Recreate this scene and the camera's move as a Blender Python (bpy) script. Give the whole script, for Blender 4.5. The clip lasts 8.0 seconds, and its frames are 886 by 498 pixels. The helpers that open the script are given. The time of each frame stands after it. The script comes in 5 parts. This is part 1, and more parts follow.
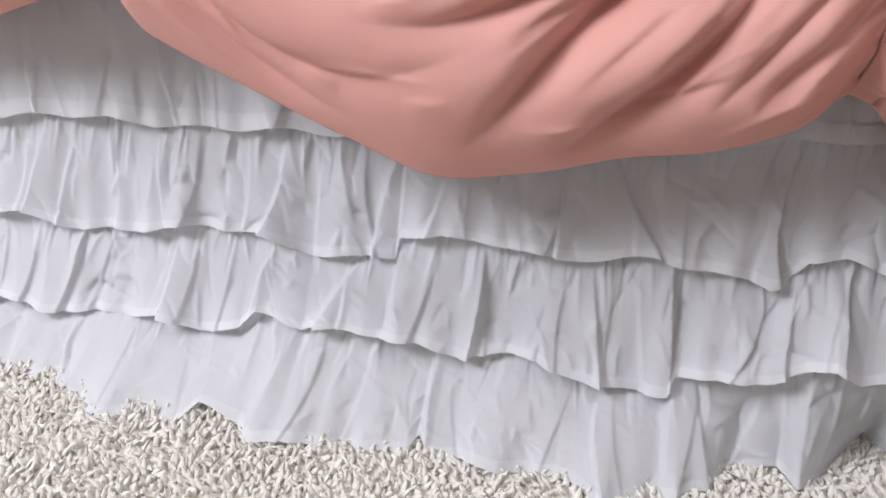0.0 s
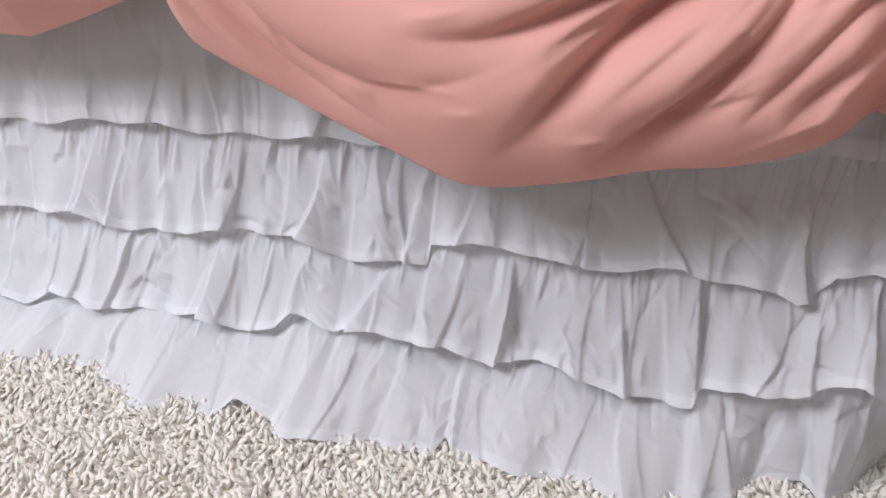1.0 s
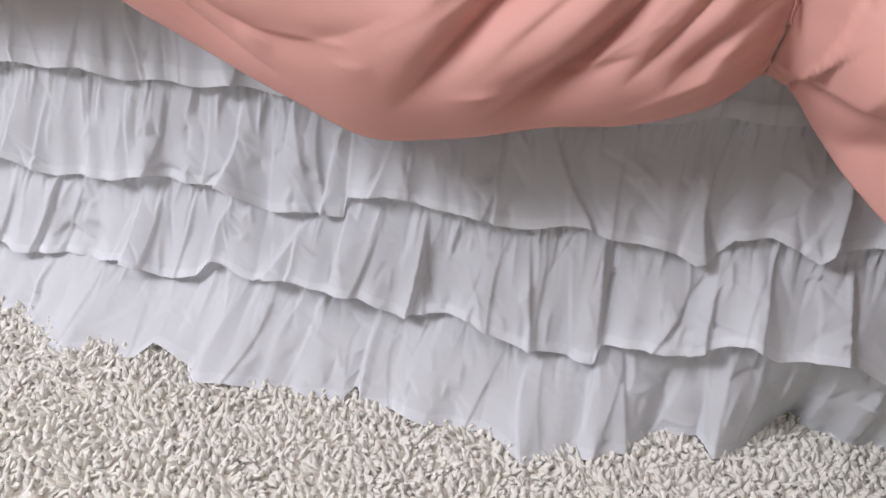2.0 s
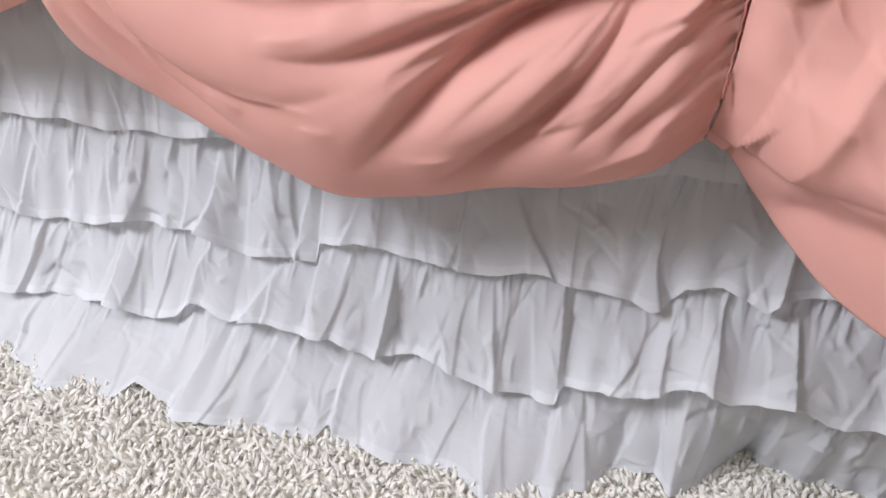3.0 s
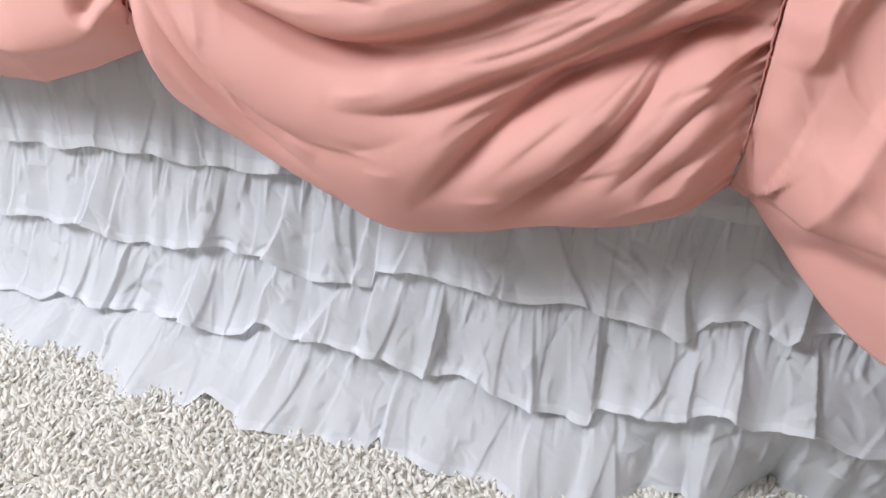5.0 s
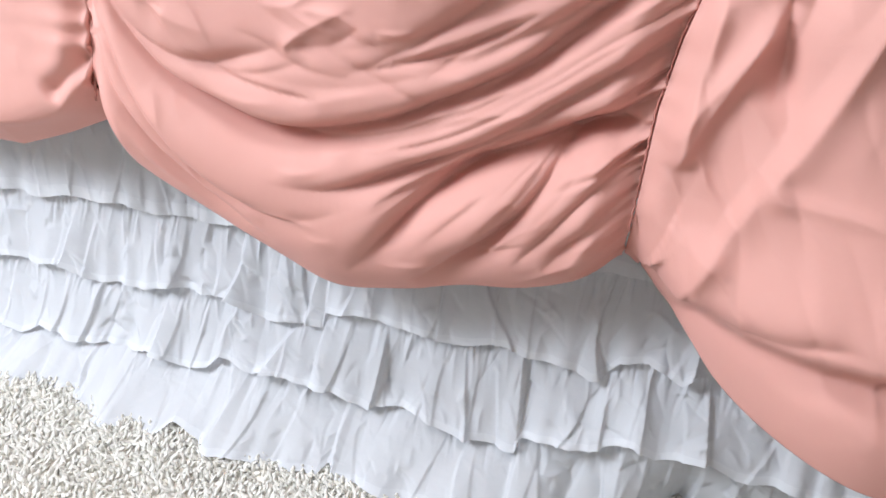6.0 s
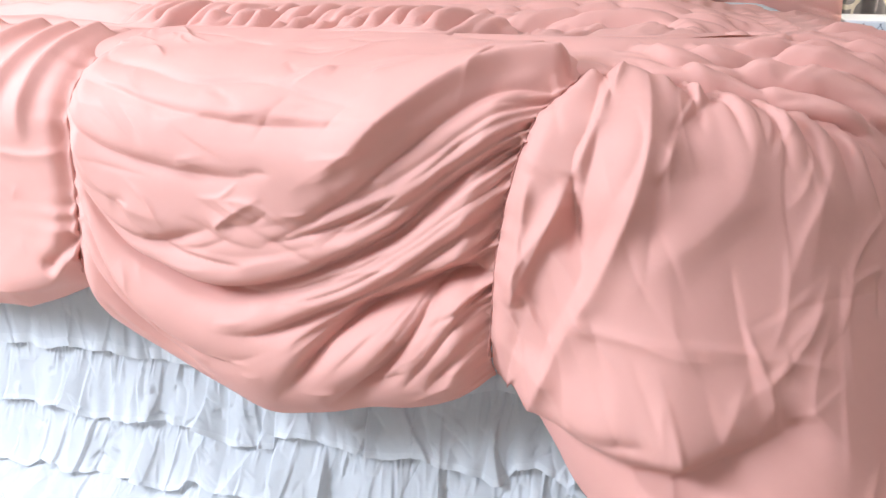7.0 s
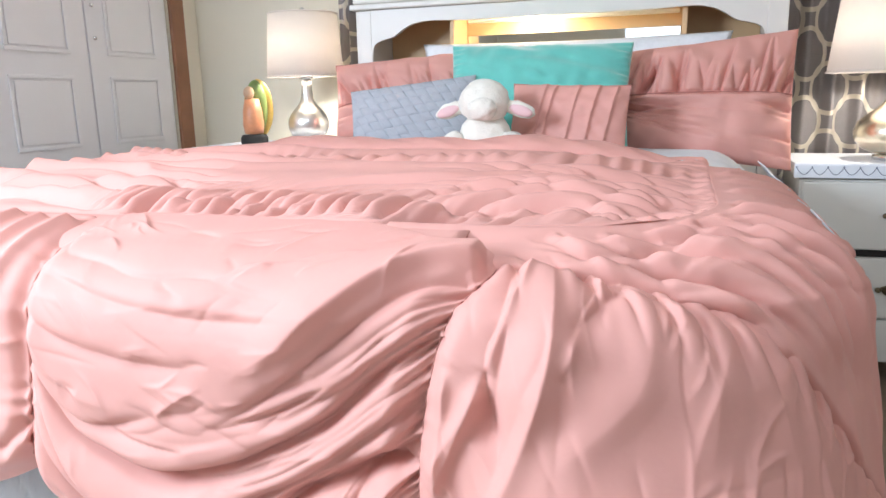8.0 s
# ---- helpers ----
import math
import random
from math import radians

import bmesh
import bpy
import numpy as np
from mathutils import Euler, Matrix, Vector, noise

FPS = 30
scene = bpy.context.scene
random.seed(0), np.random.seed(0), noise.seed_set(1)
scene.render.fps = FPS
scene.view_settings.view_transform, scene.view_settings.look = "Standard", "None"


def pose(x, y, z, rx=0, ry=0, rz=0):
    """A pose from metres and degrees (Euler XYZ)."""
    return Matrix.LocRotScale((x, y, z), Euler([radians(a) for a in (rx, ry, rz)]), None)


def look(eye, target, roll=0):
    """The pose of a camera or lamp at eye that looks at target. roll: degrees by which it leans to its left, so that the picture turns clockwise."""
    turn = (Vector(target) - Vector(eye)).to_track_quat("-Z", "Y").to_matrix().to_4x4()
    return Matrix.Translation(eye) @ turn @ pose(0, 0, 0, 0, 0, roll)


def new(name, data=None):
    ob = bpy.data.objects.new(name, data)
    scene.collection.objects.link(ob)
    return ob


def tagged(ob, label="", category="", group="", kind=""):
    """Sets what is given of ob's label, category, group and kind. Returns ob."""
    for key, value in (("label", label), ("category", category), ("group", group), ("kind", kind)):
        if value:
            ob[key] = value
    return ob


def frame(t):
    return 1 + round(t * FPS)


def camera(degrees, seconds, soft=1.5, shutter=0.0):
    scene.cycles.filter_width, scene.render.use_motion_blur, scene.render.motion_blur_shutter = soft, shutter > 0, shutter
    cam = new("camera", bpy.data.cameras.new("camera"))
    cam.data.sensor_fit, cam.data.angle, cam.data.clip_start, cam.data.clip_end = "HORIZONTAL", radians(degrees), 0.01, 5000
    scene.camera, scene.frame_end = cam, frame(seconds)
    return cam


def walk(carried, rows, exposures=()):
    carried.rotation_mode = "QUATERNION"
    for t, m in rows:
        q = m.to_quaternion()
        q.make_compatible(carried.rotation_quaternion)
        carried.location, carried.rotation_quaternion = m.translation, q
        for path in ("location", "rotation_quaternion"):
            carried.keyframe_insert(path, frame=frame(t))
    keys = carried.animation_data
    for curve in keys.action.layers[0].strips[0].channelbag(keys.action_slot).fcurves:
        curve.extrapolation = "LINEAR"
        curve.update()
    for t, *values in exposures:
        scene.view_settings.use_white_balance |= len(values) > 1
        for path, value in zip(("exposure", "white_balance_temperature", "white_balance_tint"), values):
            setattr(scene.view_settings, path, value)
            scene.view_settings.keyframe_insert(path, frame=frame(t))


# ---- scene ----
cam = camera(63.7, 8.0)
METRES, EYE, TILT, LEAN, TURN = 0.95, 0.57, -29.5, -2.8, 11.0
ROWS = [
    (0.0, 0.0, 0.0, 0.0, -0.0, 0.0, -0.0),
    (0.5, -0.0035, -0.0168, 0.0105, 1.55, 0.52, -0.49),
    (1.0, 0.0018, -0.0226, -0.0066, 2.53, 0.98, -1.35),
    (1.5, 0.0338, -0.0298, -0.0177, 2.42, -0.46, -2.24),
    (2.0, 0.1011, -0.0298, -0.0083, 2.3, -2.36, -2.88),
    (3.5, 0.1439, -0.0783, 0.0675, 2.57, -0.32, -2.83),
    (4.0, 0.1286, -0.1175, 0.0638, 4.51, 1.77, -2.81),
    (4.5, 0.1273, -0.132, 0.0357, 5.46, 0.95, -4.06),
    (6.0, 0.2065, -0.2497, 0.1407, 4.49, -0.9, -4.09),
    (6.5, 0.3171, -0.368, 0.1576, 5.58, 3.54, -2.18),
    (7.0, 0.422, -0.4384, 0.1633, 7.66, 8.5, -1.22),
    (7.5, 0.4993, -0.48, 0.2062, 9.05, 13.08, -0.78),
    (8.0, 0.543, -0.502, 0.2577, 8.34, 17.47, -0.08),
]
EXPOSURES = [(0.0, -0.63, 6550, 18), (2.2, -0.73, 6550, 18), (3.5, -0.45, 6450, 16), (4.7, -0.52, 6400, 15), (5.8, -0.33, 6300, 13), (6.5, -0.22, 6050, 12), (7.0, -0.06, 5900, 11), (8.0, 0.04, 5750, 10)]
walk(cam, [(t, pose(0, 0, EYE, TILT, LEAN, TURN) @ pose(METRES * x, METRES * y, METRES * z, 90 + pitch, roll, yaw)) for t, x, y, z, yaw, pitch, roll in ROWS], EXPOSURES)

# ---- world and lights ----
world = bpy.data.worlds.new("world")
scene.world = world
world.use_nodes = True
wn = world.node_tree.nodes
sky = wn.new("ShaderNodeTexSky")
sky.sky_type, sky.sun_disc, sky.sun_elevation, sky.sun_rotation = "NISHITA", False, radians(40), radians(250)
wn["Background"].inputs["Strength"].default_value = 0.12
world.node_tree.links.new(sky.outputs[0], wn["Background"].inputs["Color"])


def area_lamp(name, m, w, h, watts, colour):
    data = bpy.data.lights.new(name, "AREA")
    data.shape, data.size, data.size_y, data.energy, data.color = "RECTANGLE", w, h, watts, colour
    ob = new(name, data)
    ob.matrix_world = m
    return ob


def bulb(name, place, watts, radius, colour):
    data = bpy.data.lights.new(name, "POINT")
    data.energy, data.shadow_soft_size, data.color = watts, radius, colour
    ob = new(name, data)
    ob.location = place
    return ob


# daylight at the side window, added fill from unseen sources, and the bulbs of the lamps
area_lamp("daylight_side", look((-1.93, -0.55, 1.80), (0.0, 0.65, 0.15)), 0.85, 0.85, 94, (0.87, 0.935, 1.0))
# weak frontal fill from behind the camera, added without a seen source
area_lamp("fill_rear", look((0.6, -3.55, 1.8), (0.4, 1.6, 1.1)), 1.6, 1.2, 9, (0.90, 0.95, 1.0))
# added fill that lifts the bed's right side and the closet door
area_lamp("fill_east", look((3.02, -0.30, 1.85), (-0.6, 1.4, 0.9)), 1.3, 0.9, 10, (0.90, 0.95, 1.0))
# overhead fill, added to light the bed top; no such source is in view
area_lamp("fill_overhead", look((-0.10, 0.10, 2.33), (-0.10, 0.101, 0.0)), 0.36, 0.36, 14, (0.89, 0.945, 1.0))
bulb("bulb_a", (-1.065, 2.72, 1.27), 18, 0.04, (1.0, 0.89, 0.74))
bulb("bulb_b", (1.245, 2.66, 1.24), 11, 0.04, (1.0, 0.89, 0.74))
bulb("bulb_c", (-0.05, 2.84, 1.335), 5, 0.02, (1.0, 0.76, 0.45))


# ---- materials ----
def material(name, colour, rough=0.7, vary=0.12, scale=12.0, fine=0.0, fine_scale=900.0, bump=0.0, bump_scale=60.0, metal=0.0, sheen=0.0, clear=0.0, dirt=None, jitter=0.0):
    """A surface with variation at two scales and a fine relief."""
    m = bpy.data.materials.new(name)
    m.use_nodes = True
    nt = m.node_tree
    n, link = nt.nodes, nt.links.new
    b = n["Principled BSDF"]
    b.inputs["Roughness"].default_value, b.inputs["Metallic"].default_value = rough, metal
    b.inputs["Sheen Weight"].default_value, b.inputs["Transmission Weight"].default_value = sheen, clear
    geo = n.new("ShaderNodeTexCoord")
    big = n.new("ShaderNodeTexNoise")
    big.inputs["Scale"].default_value, big.inputs["Detail"].default_value = scale, 5
    link(geo.outputs["Object"], big.inputs["Vector"])
    small = n.new("ShaderNodeTexNoise")
    small.inputs["Scale"].default_value, small.inputs["Detail"].default_value = bump_scale, 4
    link(geo.outputs["Object"], small.inputs["Vector"])
    ramp = n.new("ShaderNodeMix")
    ramp.data_type = "RGBA"
    light = [min(1, c * (1 + vary)) for c in colour]
    dark = [c * (1 - vary) for c in colour] if dirt is None else list(dirt)
    ramp.inputs["A"].default_value, ramp.inputs["B"].default_value = (*dark, 1), (*light, 1)
    link(big.outputs["Fac"], ramp.inputs["Factor"])
    out = ramp.outputs["Result"]
    if jitter:
        info, hsv, amount = n.new("ShaderNodeObjectInfo"), n.new("ShaderNodeHueSaturation"), n.new("ShaderNodeMapRange")
        amount.inputs["To Min"].default_value, amount.inputs["To Max"].default_value = 1 - jitter, 1 + jitter
        link(info.outputs["Random"], amount.inputs["Value"])
        link(amount.outputs["Result"], hsv.inputs["Value"])
        link(out, hsv.inputs["Color"])
        out = hsv.outputs["Color"]
    link(out, b.inputs["Base Color"])
    if bump:
        bp = n.new("ShaderNodeBump")
        bp.inputs["Strength"].default_value, bp.inputs["Distance"].default_value = bump, 0.004
        link(small.outputs["Fac"], bp.inputs["Height"])
        last = bp
        if fine:
            weave = n.new("ShaderNodeTexNoise")
            weave.inputs["Scale"].default_value = fine_scale
            link(geo.outputs["Object"], weave.inputs["Vector"])
            bq = n.new("ShaderNodeBump")
            bq.inputs["Strength"].default_value, bq.inputs["Distance"].default_value = fine, 0.0006
            link(weave.outputs["Fac"], bq.inputs["Height"])
            link(bp.outputs["Normal"], bq.inputs["Normal"])
            last = bq
        link(last.outputs["Normal"], b.inputs["Normal"])
    return m


def thin_cloth(name, colour, through_light, glow=None, sheer=0.0, **more):
    """Cloth that lets part of the light through; sheer: the share of open weave."""
    m = material(name, colour, **more)
    n, link = m.node_tree.nodes, m.node_tree.links.new
    b, out = n["Principled BSDF"], n["Material Output"]
    tr, mix = n.new("ShaderNodeBsdfTranslucent"), n.new("ShaderNodeMixShader")
    tr.inputs["Color"].default_value = (*(glow or colour), 1)
    mix.inputs["Fac"].default_value = through_light
    link(b.outputs[0], mix.inputs[1])
    link(tr.outputs[0], mix.inputs[2])
    last = mix
    if sheer:
        gap, last = n.new("ShaderNodeBsdfTransparent"), n.new("ShaderNodeMixShader")
        last.inputs["Fac"].default_value = sheer
        link(mix.outputs[0], last.inputs[1])
        link(gap.outputs[0], last.inputs[2])
    link(last.outputs[0], out.inputs["Surface"])
    return m


def glowing(name, colour, strength):
    m = bpy.data.materials.new(name)
    m.use_nodes = True
    b = m.node_tree.nodes["Principled BSDF"]
    b.inputs["Base Color"].default_value = (*colour, 1)
    b.inputs["Emission Color"].default_value, b.inputs["Emission Strength"].default_value = (*colour, 1), strength
    return m


PINK = (0.79, 0.415, 0.350)
pink = thin_cloth("pink_microfibre", PINK, 0.15, glow=(0.92, 0.31, 0.16), rough=0.62, vary=0.05, scale=5, bump=0.16, bump_scale=45, fine=0.2, fine_scale=1500, sheen=0.12)
pink.node_tree.nodes["Principled BSDF"].inputs["Specular IOR Level"].default_value = 0.34
pink.node_tree.nodes["Principled BSDF"].inputs["Sheen Tint"].default_value = (1.0, 0.72, 0.66, 1)
pink_seam = material("pink_seam_thread", (0.50, 0.20, 0.16), rough=0.8, vary=0.2, scale=200, bump=0.4, bump_scale=500)
white_cotton = thin_cloth("white_cotton_voile", (0.84, 0.85, 0.875), 0.26, sheer=0.13, rough=0.85, vary=0.03, scale=14, bump=0.5, bump_scale=40, fine=0.2, fine_scale=1800)
hem_cotton = thin_cloth("white_cotton_hem", (0.85, 0.86, 0.88), 0.24, sheer=0.09, rough=0.85, vary=0.03, scale=30, bump=0.3, bump_scale=90)
shag = thin_cloth("cream_shag", (0.97, 0.918, 0.838), 0.20, rough=0.95, vary=0.08, scale=160, sheen=0.3)
backing_mat = material("rug_backing", (0.86, 0.80, 0.71), rough=0.95, vary=0.2, scale=60, bump=0.6, bump_scale=120)
carpet_mat = material("tan_carpet", (0.30, 0.22, 0.15), rough=0.95, vary=0.3, scale=45, bump=1.0, bump_scale=260, fine=0.6)
wall_mat = material("cream_wall_paint", (0.74, 0.70, 0.58), rough=0.8, vary=0.03, scale=3, bump=0.08, bump_scale=120)
ceiling_mat = material("white_ceiling_paint", (0.82, 0.79, 0.74), rough=0.9, vary=0.02, scale=3, bump=0.2, bump_scale=90)
door_paint = material("white_door_paint", (0.85, 0.84, 0.85), rough=0.45, vary=0.03, scale=4, bump=0.05, bump_scale=60)
oak_trim = material("brown_wood_trim", (0.27, 0.125, 0.06), rough=0.45, vary=0.35, scale=9, bump=0.15, bump_scale=80)
ivory = material("ivory_furniture_paint", (0.76, 0.74, 0.68), rough=0.4, vary=0.04, scale=6, bump=0.06, bump_scale=40)
cubby_wood = material("honey_shelf_back", (0.66, 0.45, 0.24), rough=0.5, vary=0.12, scale=7, bump=0.08)
# black of legs and figurine base, also the painted shade between drawers
black_and_gap_shade = material("black_paint_and_gap_shade", (0.02, 0.018, 0.016), rough=0.9, vary=0.2)
brass = material("antique_brass", (0.20, 0.16, 0.10), rough=0.4, metal=0.9, vary=0.3, scale=90)
mattress_mat = material("mattress_ticking", (0.70, 0.70, 0.72), rough=0.9, vary=0.04, scale=20, bump=0.3)
frame_mat = material("bed_base_fabric", (0.30, 0.30, 0.33), rough=0.9, vary=0.1, scale=20, bump=0.3)
teal = material("teal_velvet", (0.15, 0.54, 0.46), rough=0.75, vary=0.18, scale=14, bump=0.15, bump_scale=60, sheen=0.9)
grey_felt = material("blue_grey_felt", (0.43, 0.445, 0.475), rough=0.95, vary=0.08, scale=30, bump=0.3, bump_scale=300)
plush = material("cream_plush", (0.83, 0.80, 0.70), rough=0.95, vary=0.06, scale=60, bump=0.7, bump_scale=220, sheen=0.5)
plush_pink = material("pink_plush_lining", (0.80, 0.55, 0.55), rough=0.95, vary=0.06, scale=60, bump=0.4, bump_scale=220)
plush_tan = material("tan_plush_paw", (0.55, 0.38, 0.20), rough=0.95, vary=0.1, scale=60, bump=0.4, bump_scale=220)
sheet_mat = material("pale_printed_sheet", (0.80, 0.82, 0.84), rough=0.85, vary=0.10, scale=55, bump=0.2, bump_scale=40)
mercury = material("mercury_glass", (0.86, 0.84, 0.80), rough=0.28, metal=1.0, vary=0.15, scale=45, bump=0.12, bump_scale=60)
gold_glass = material("gold_mercury_glass", (0.84, 0.75, 0.58), rough=0.26, metal=1.0, vary=0.2, scale=45, bump=0.12, bump_scale=60)
chrome = material("polished_steel", (0.75, 0.75, 0.75), rough=0.2, metal=1.0, vary=0.03)
shade_cloth = thin_cloth("ivory_lampshade_linen", (0.86, 0.80, 0.73), 0.30, rough=0.9, vary=0.03, scale=40, bump=0.2, bump_scale=300)
mirror_mat = material("mirror_glass", (0.85, 0.87, 0.88), rough=0.02, metal=1.0, vary=0.01)
bulb_glow = glowing("lit_bulb", (1.0, 0.80, 0.55), 12.0)
gilt = material("gilt_paint", (0.62, 0.42, 0.10), rough=0.4, metal=0.3, vary=0.25, scale=60, bump=0.3, bump_scale=150)
rose_glaze = material("terracotta_glaze", (0.62, 0.27, 0.13), rough=0.35, vary=0.2, scale=50)
green_glaze = material("green_glaze", (0.16, 0.22, 0.06), rough=0.35, vary=0.35, scale=60)
skin_glaze = material("tan_glaze", (0.55, 0.36, 0.22), rough=0.4, vary=0.1, scale=60)
runner_mat = material("white_quilted_liner", (0.80, 0.82, 0.86), rough=0.5, vary=0.05, scale=20, bump=0.2, bump_scale=60)
runner_line = material("grey_liner_print", (0.20, 0.22, 0.28), rough=0.6, vary=0.1)


def trellis_cloth(name, ground, line, cell_x, cell_z):
    """A woven trellis: rings on a staggered lattice, pale on a grey ground."""
    m = material(name, ground, rough=0.85, vary=0.06, scale=30, bump=0.25, bump_scale=300)
    nt = m.node_tree
    n, link = nt.nodes, nt.links.new
    b = n["Principled BSDF"]
    base = b.inputs["Base Color"].links[0].from_socket

    def calc(op, a, c=None):
        node = n.new("ShaderNodeMath")
        node.operation = op
        for k, v in enumerate((a, c)):
            if v is None:
                continue
            if isinstance(v, (int, float)):
                node.inputs[k].default_value = v
            else:
                link(v, node.inputs[k])
        return node.outputs[0]

    uv = n.new("ShaderNodeUVMap")
    sep = n.new("ShaderNodeSeparateXYZ")
    link(uv.outputs[0], sep.inputs[0])
    u, v = calc("DIVIDE", sep.outputs[0], cell_x), calc("DIVIDE", sep.outputs[1], cell_z)
    masks = []
    for shift in (0.0, 0.5):
        fu = calc("SUBTRACT", calc("FRACT", calc("ADD", u, shift)), 0.5)
        fv = calc("SUBTRACT", calc("FRACT", calc("ADD", v, shift)), 0.5)
        r = calc("SQRT", calc("ADD", calc("MULTIPLY", fu, fu), calc("MULTIPLY", fv, fv)))
        masks.append(calc("LESS_THAN", calc("ABSOLUTE", calc("SUBTRACT", r, 0.37)), 0.035))
    either = calc("MAXIMUM", masks[0], masks[1])
    mix = n.new("ShaderNodeMix")
    mix.data_type = "RGBA"
    link(either, mix.inputs["Factor"])
    link(base, mix.inputs["A"])
    mix.inputs["B"].default_value = (*line, 1)
    link(mix.outputs["Result"], b.inputs["Base Color"])
    return m


curtain_cloth = trellis_cloth("grey_trellis_curtain", (0.24, 0.22, 0.22), (0.66, 0.60, 0.50), 0.22, 0.26)


# ---- building tools ----
def part(name, bm, mat, parent=None, label="", smooth=True, solid=0.0):
    """Links a bmesh as one mesh object, under a thing or a part if one is given."""
    me = bpy.data.meshes.new(name)
    bm.normal_update()
    bm.to_mesh(me)
    bm.free()
    if smooth:
        me.polygons.foreach_set("use_smooth", [True] * len(me.polygons))
    for mt in mat if isinstance(mat, (list, tuple)) else (mat,):
        me.materials.append(mt)
    ob = new(name, me)
    ob.parent = parent
    if label:
        tagged(ob, label)
    if solid:
        mod = ob.modifiers.new("thickness", "SOLIDIFY")
        mod.thickness, mod.offset = solid, -1.0
    return ob


def thing(name, place, label, category, group="", kind="", turn=0.0):
    ob = new(name)
    ob.matrix_basis = pose(*place, 0, 0, turn)
    ob.empty_display_size = 0.05
    return tagged(ob, label, category, group, kind)


def grid_mesh(name, X, Y, Z, mat, parent=None, label="", solid=0.0):
    """A sheet from three equal arrays of coordinates, rows down and columns across."""
    rows, cols = X.shape
    verts = np.stack([X, Y, Z], -1).reshape(-1, 3)
    k = np.arange(rows * cols).reshape(rows, cols)
    faces = np.stack([k[:-1, :-1], k[1:, :-1], k[1:, 1:], k[:-1, 1:]], -1).reshape(-1, 4)
    me = bpy.data.meshes.new(name)
    me.from_pydata(verts.tolist(), [], faces.tolist())
    me.polygons.foreach_set("use_smooth", [True] * len(me.polygons))
    me.materials.append(mat)
    ob = new(name, me)
    ob.parent = parent
    if label:
        tagged(ob, label)
    if solid:
        mod = ob.modifiers.new("thickness", "SOLIDIFY")
        mod.thickness, mod.offset = solid, -1.0
    return ob


def box(bm, x0, x1, y0, y1, z0, z1, bevel=0.0, seg=2):
    r = bmesh.ops.create_cube(bm, size=1, matrix=Matrix.Translation(((x0 + x1) / 2, (y0 + y1) / 2, (z0 + z1) / 2)) @ Matrix.Diagonal((x1 - x0, y1 - y0, z1 - z0, 1)))
    if bevel:
        edges = {e for v in r["verts"] for e in v.link_edges}
        bmesh.ops.bevel(bm, geom=list(edges), offset=bevel, segments=seg, affect="EDGES", profile=0.5)
    return bm


def box_part(name, dims, mat, parent=None, bevel=0.003, label="", smooth=False):
    return part(name, box(bmesh.new(), *dims, bevel=bevel), mat, parent, label, smooth=smooth)


def lathe(bm, profile, seg=32, centre=(0, 0, 0)):
    """Turns a profile of (radius, height) round the upright axis."""
    rings = []
    for r, z in profile:
        rings.append([bm.verts.new((centre[0] + r * math.cos(a), centre[1] + r * math.sin(a), centre[2] + z)) for a in (2 * math.pi * i / seg for i in range(seg))])
    for a, b in zip(rings, rings[1:]):
        for i in range(seg):
            bm.faces.new((a[i], a[(i + 1) % seg], b[(i + 1) % seg], b[i]))
    for ring, flip in ((rings[0], True), (rings[-1], False)):
        if profile[0 if flip else -1][0] > 1e-4:
            bm.faces.new(ring[::-1] if flip else ring)
    return bm


def tube(bm, points, radius, seg=8):
    """A round cord along a run of points."""
    pts = [Vector(p) for p in points]
    rings = []
    for i, p in enumerate(pts):
        d = (pts[min(i + 1, len(pts) - 1)] - pts[max(i - 1, 0)]).normalized()
        side = d.cross(Vector((0.13, 0.91, 0.4))).normalized()
        up = side.cross(d)
        r = radius(i / (len(pts) - 1)) if callable(radius) else radius
        rings.append([bm.verts.new(p + r * (side * math.cos(a) + up * math.sin(a))) for a in (2 * math.pi * k / seg for k in range(seg))])
    for a, b in zip(rings, rings[1:]):
        for k in range(seg):
            bm.faces.new((a[k], a[(k + 1) % seg], b[(k + 1) % seg], b[k]))
    bm.faces.new(rings[0][::-1])
    bm.faces.new(rings[-1])
    return bm


def smoothstep(a, b, x):
    k = np.clip((x - a) / (b - a), 0, 1)
    return k * k * (3 - 2 * k)


def curve_through(points, per=10):
    """A smooth line through a few control points."""
    p = np.array([points[0], *points, points[-1]], float)
    out = []
    for i in range(1, len(p) - 2):
        for k in range(per):
            t = k / per
            out.append(0.5 * (2 * p[i] + (p[i + 1] - p[i - 1]) * t + (2 * p[i - 1] - 5 * p[i] + 4 * p[i + 1] - p[i + 2]) * t * t + (3 * p[i] - p[i - 1] - 3 * p[i + 1] + p[i + 2]) * t ** 3))
    out.append(p[-2])
    return np.array(out)


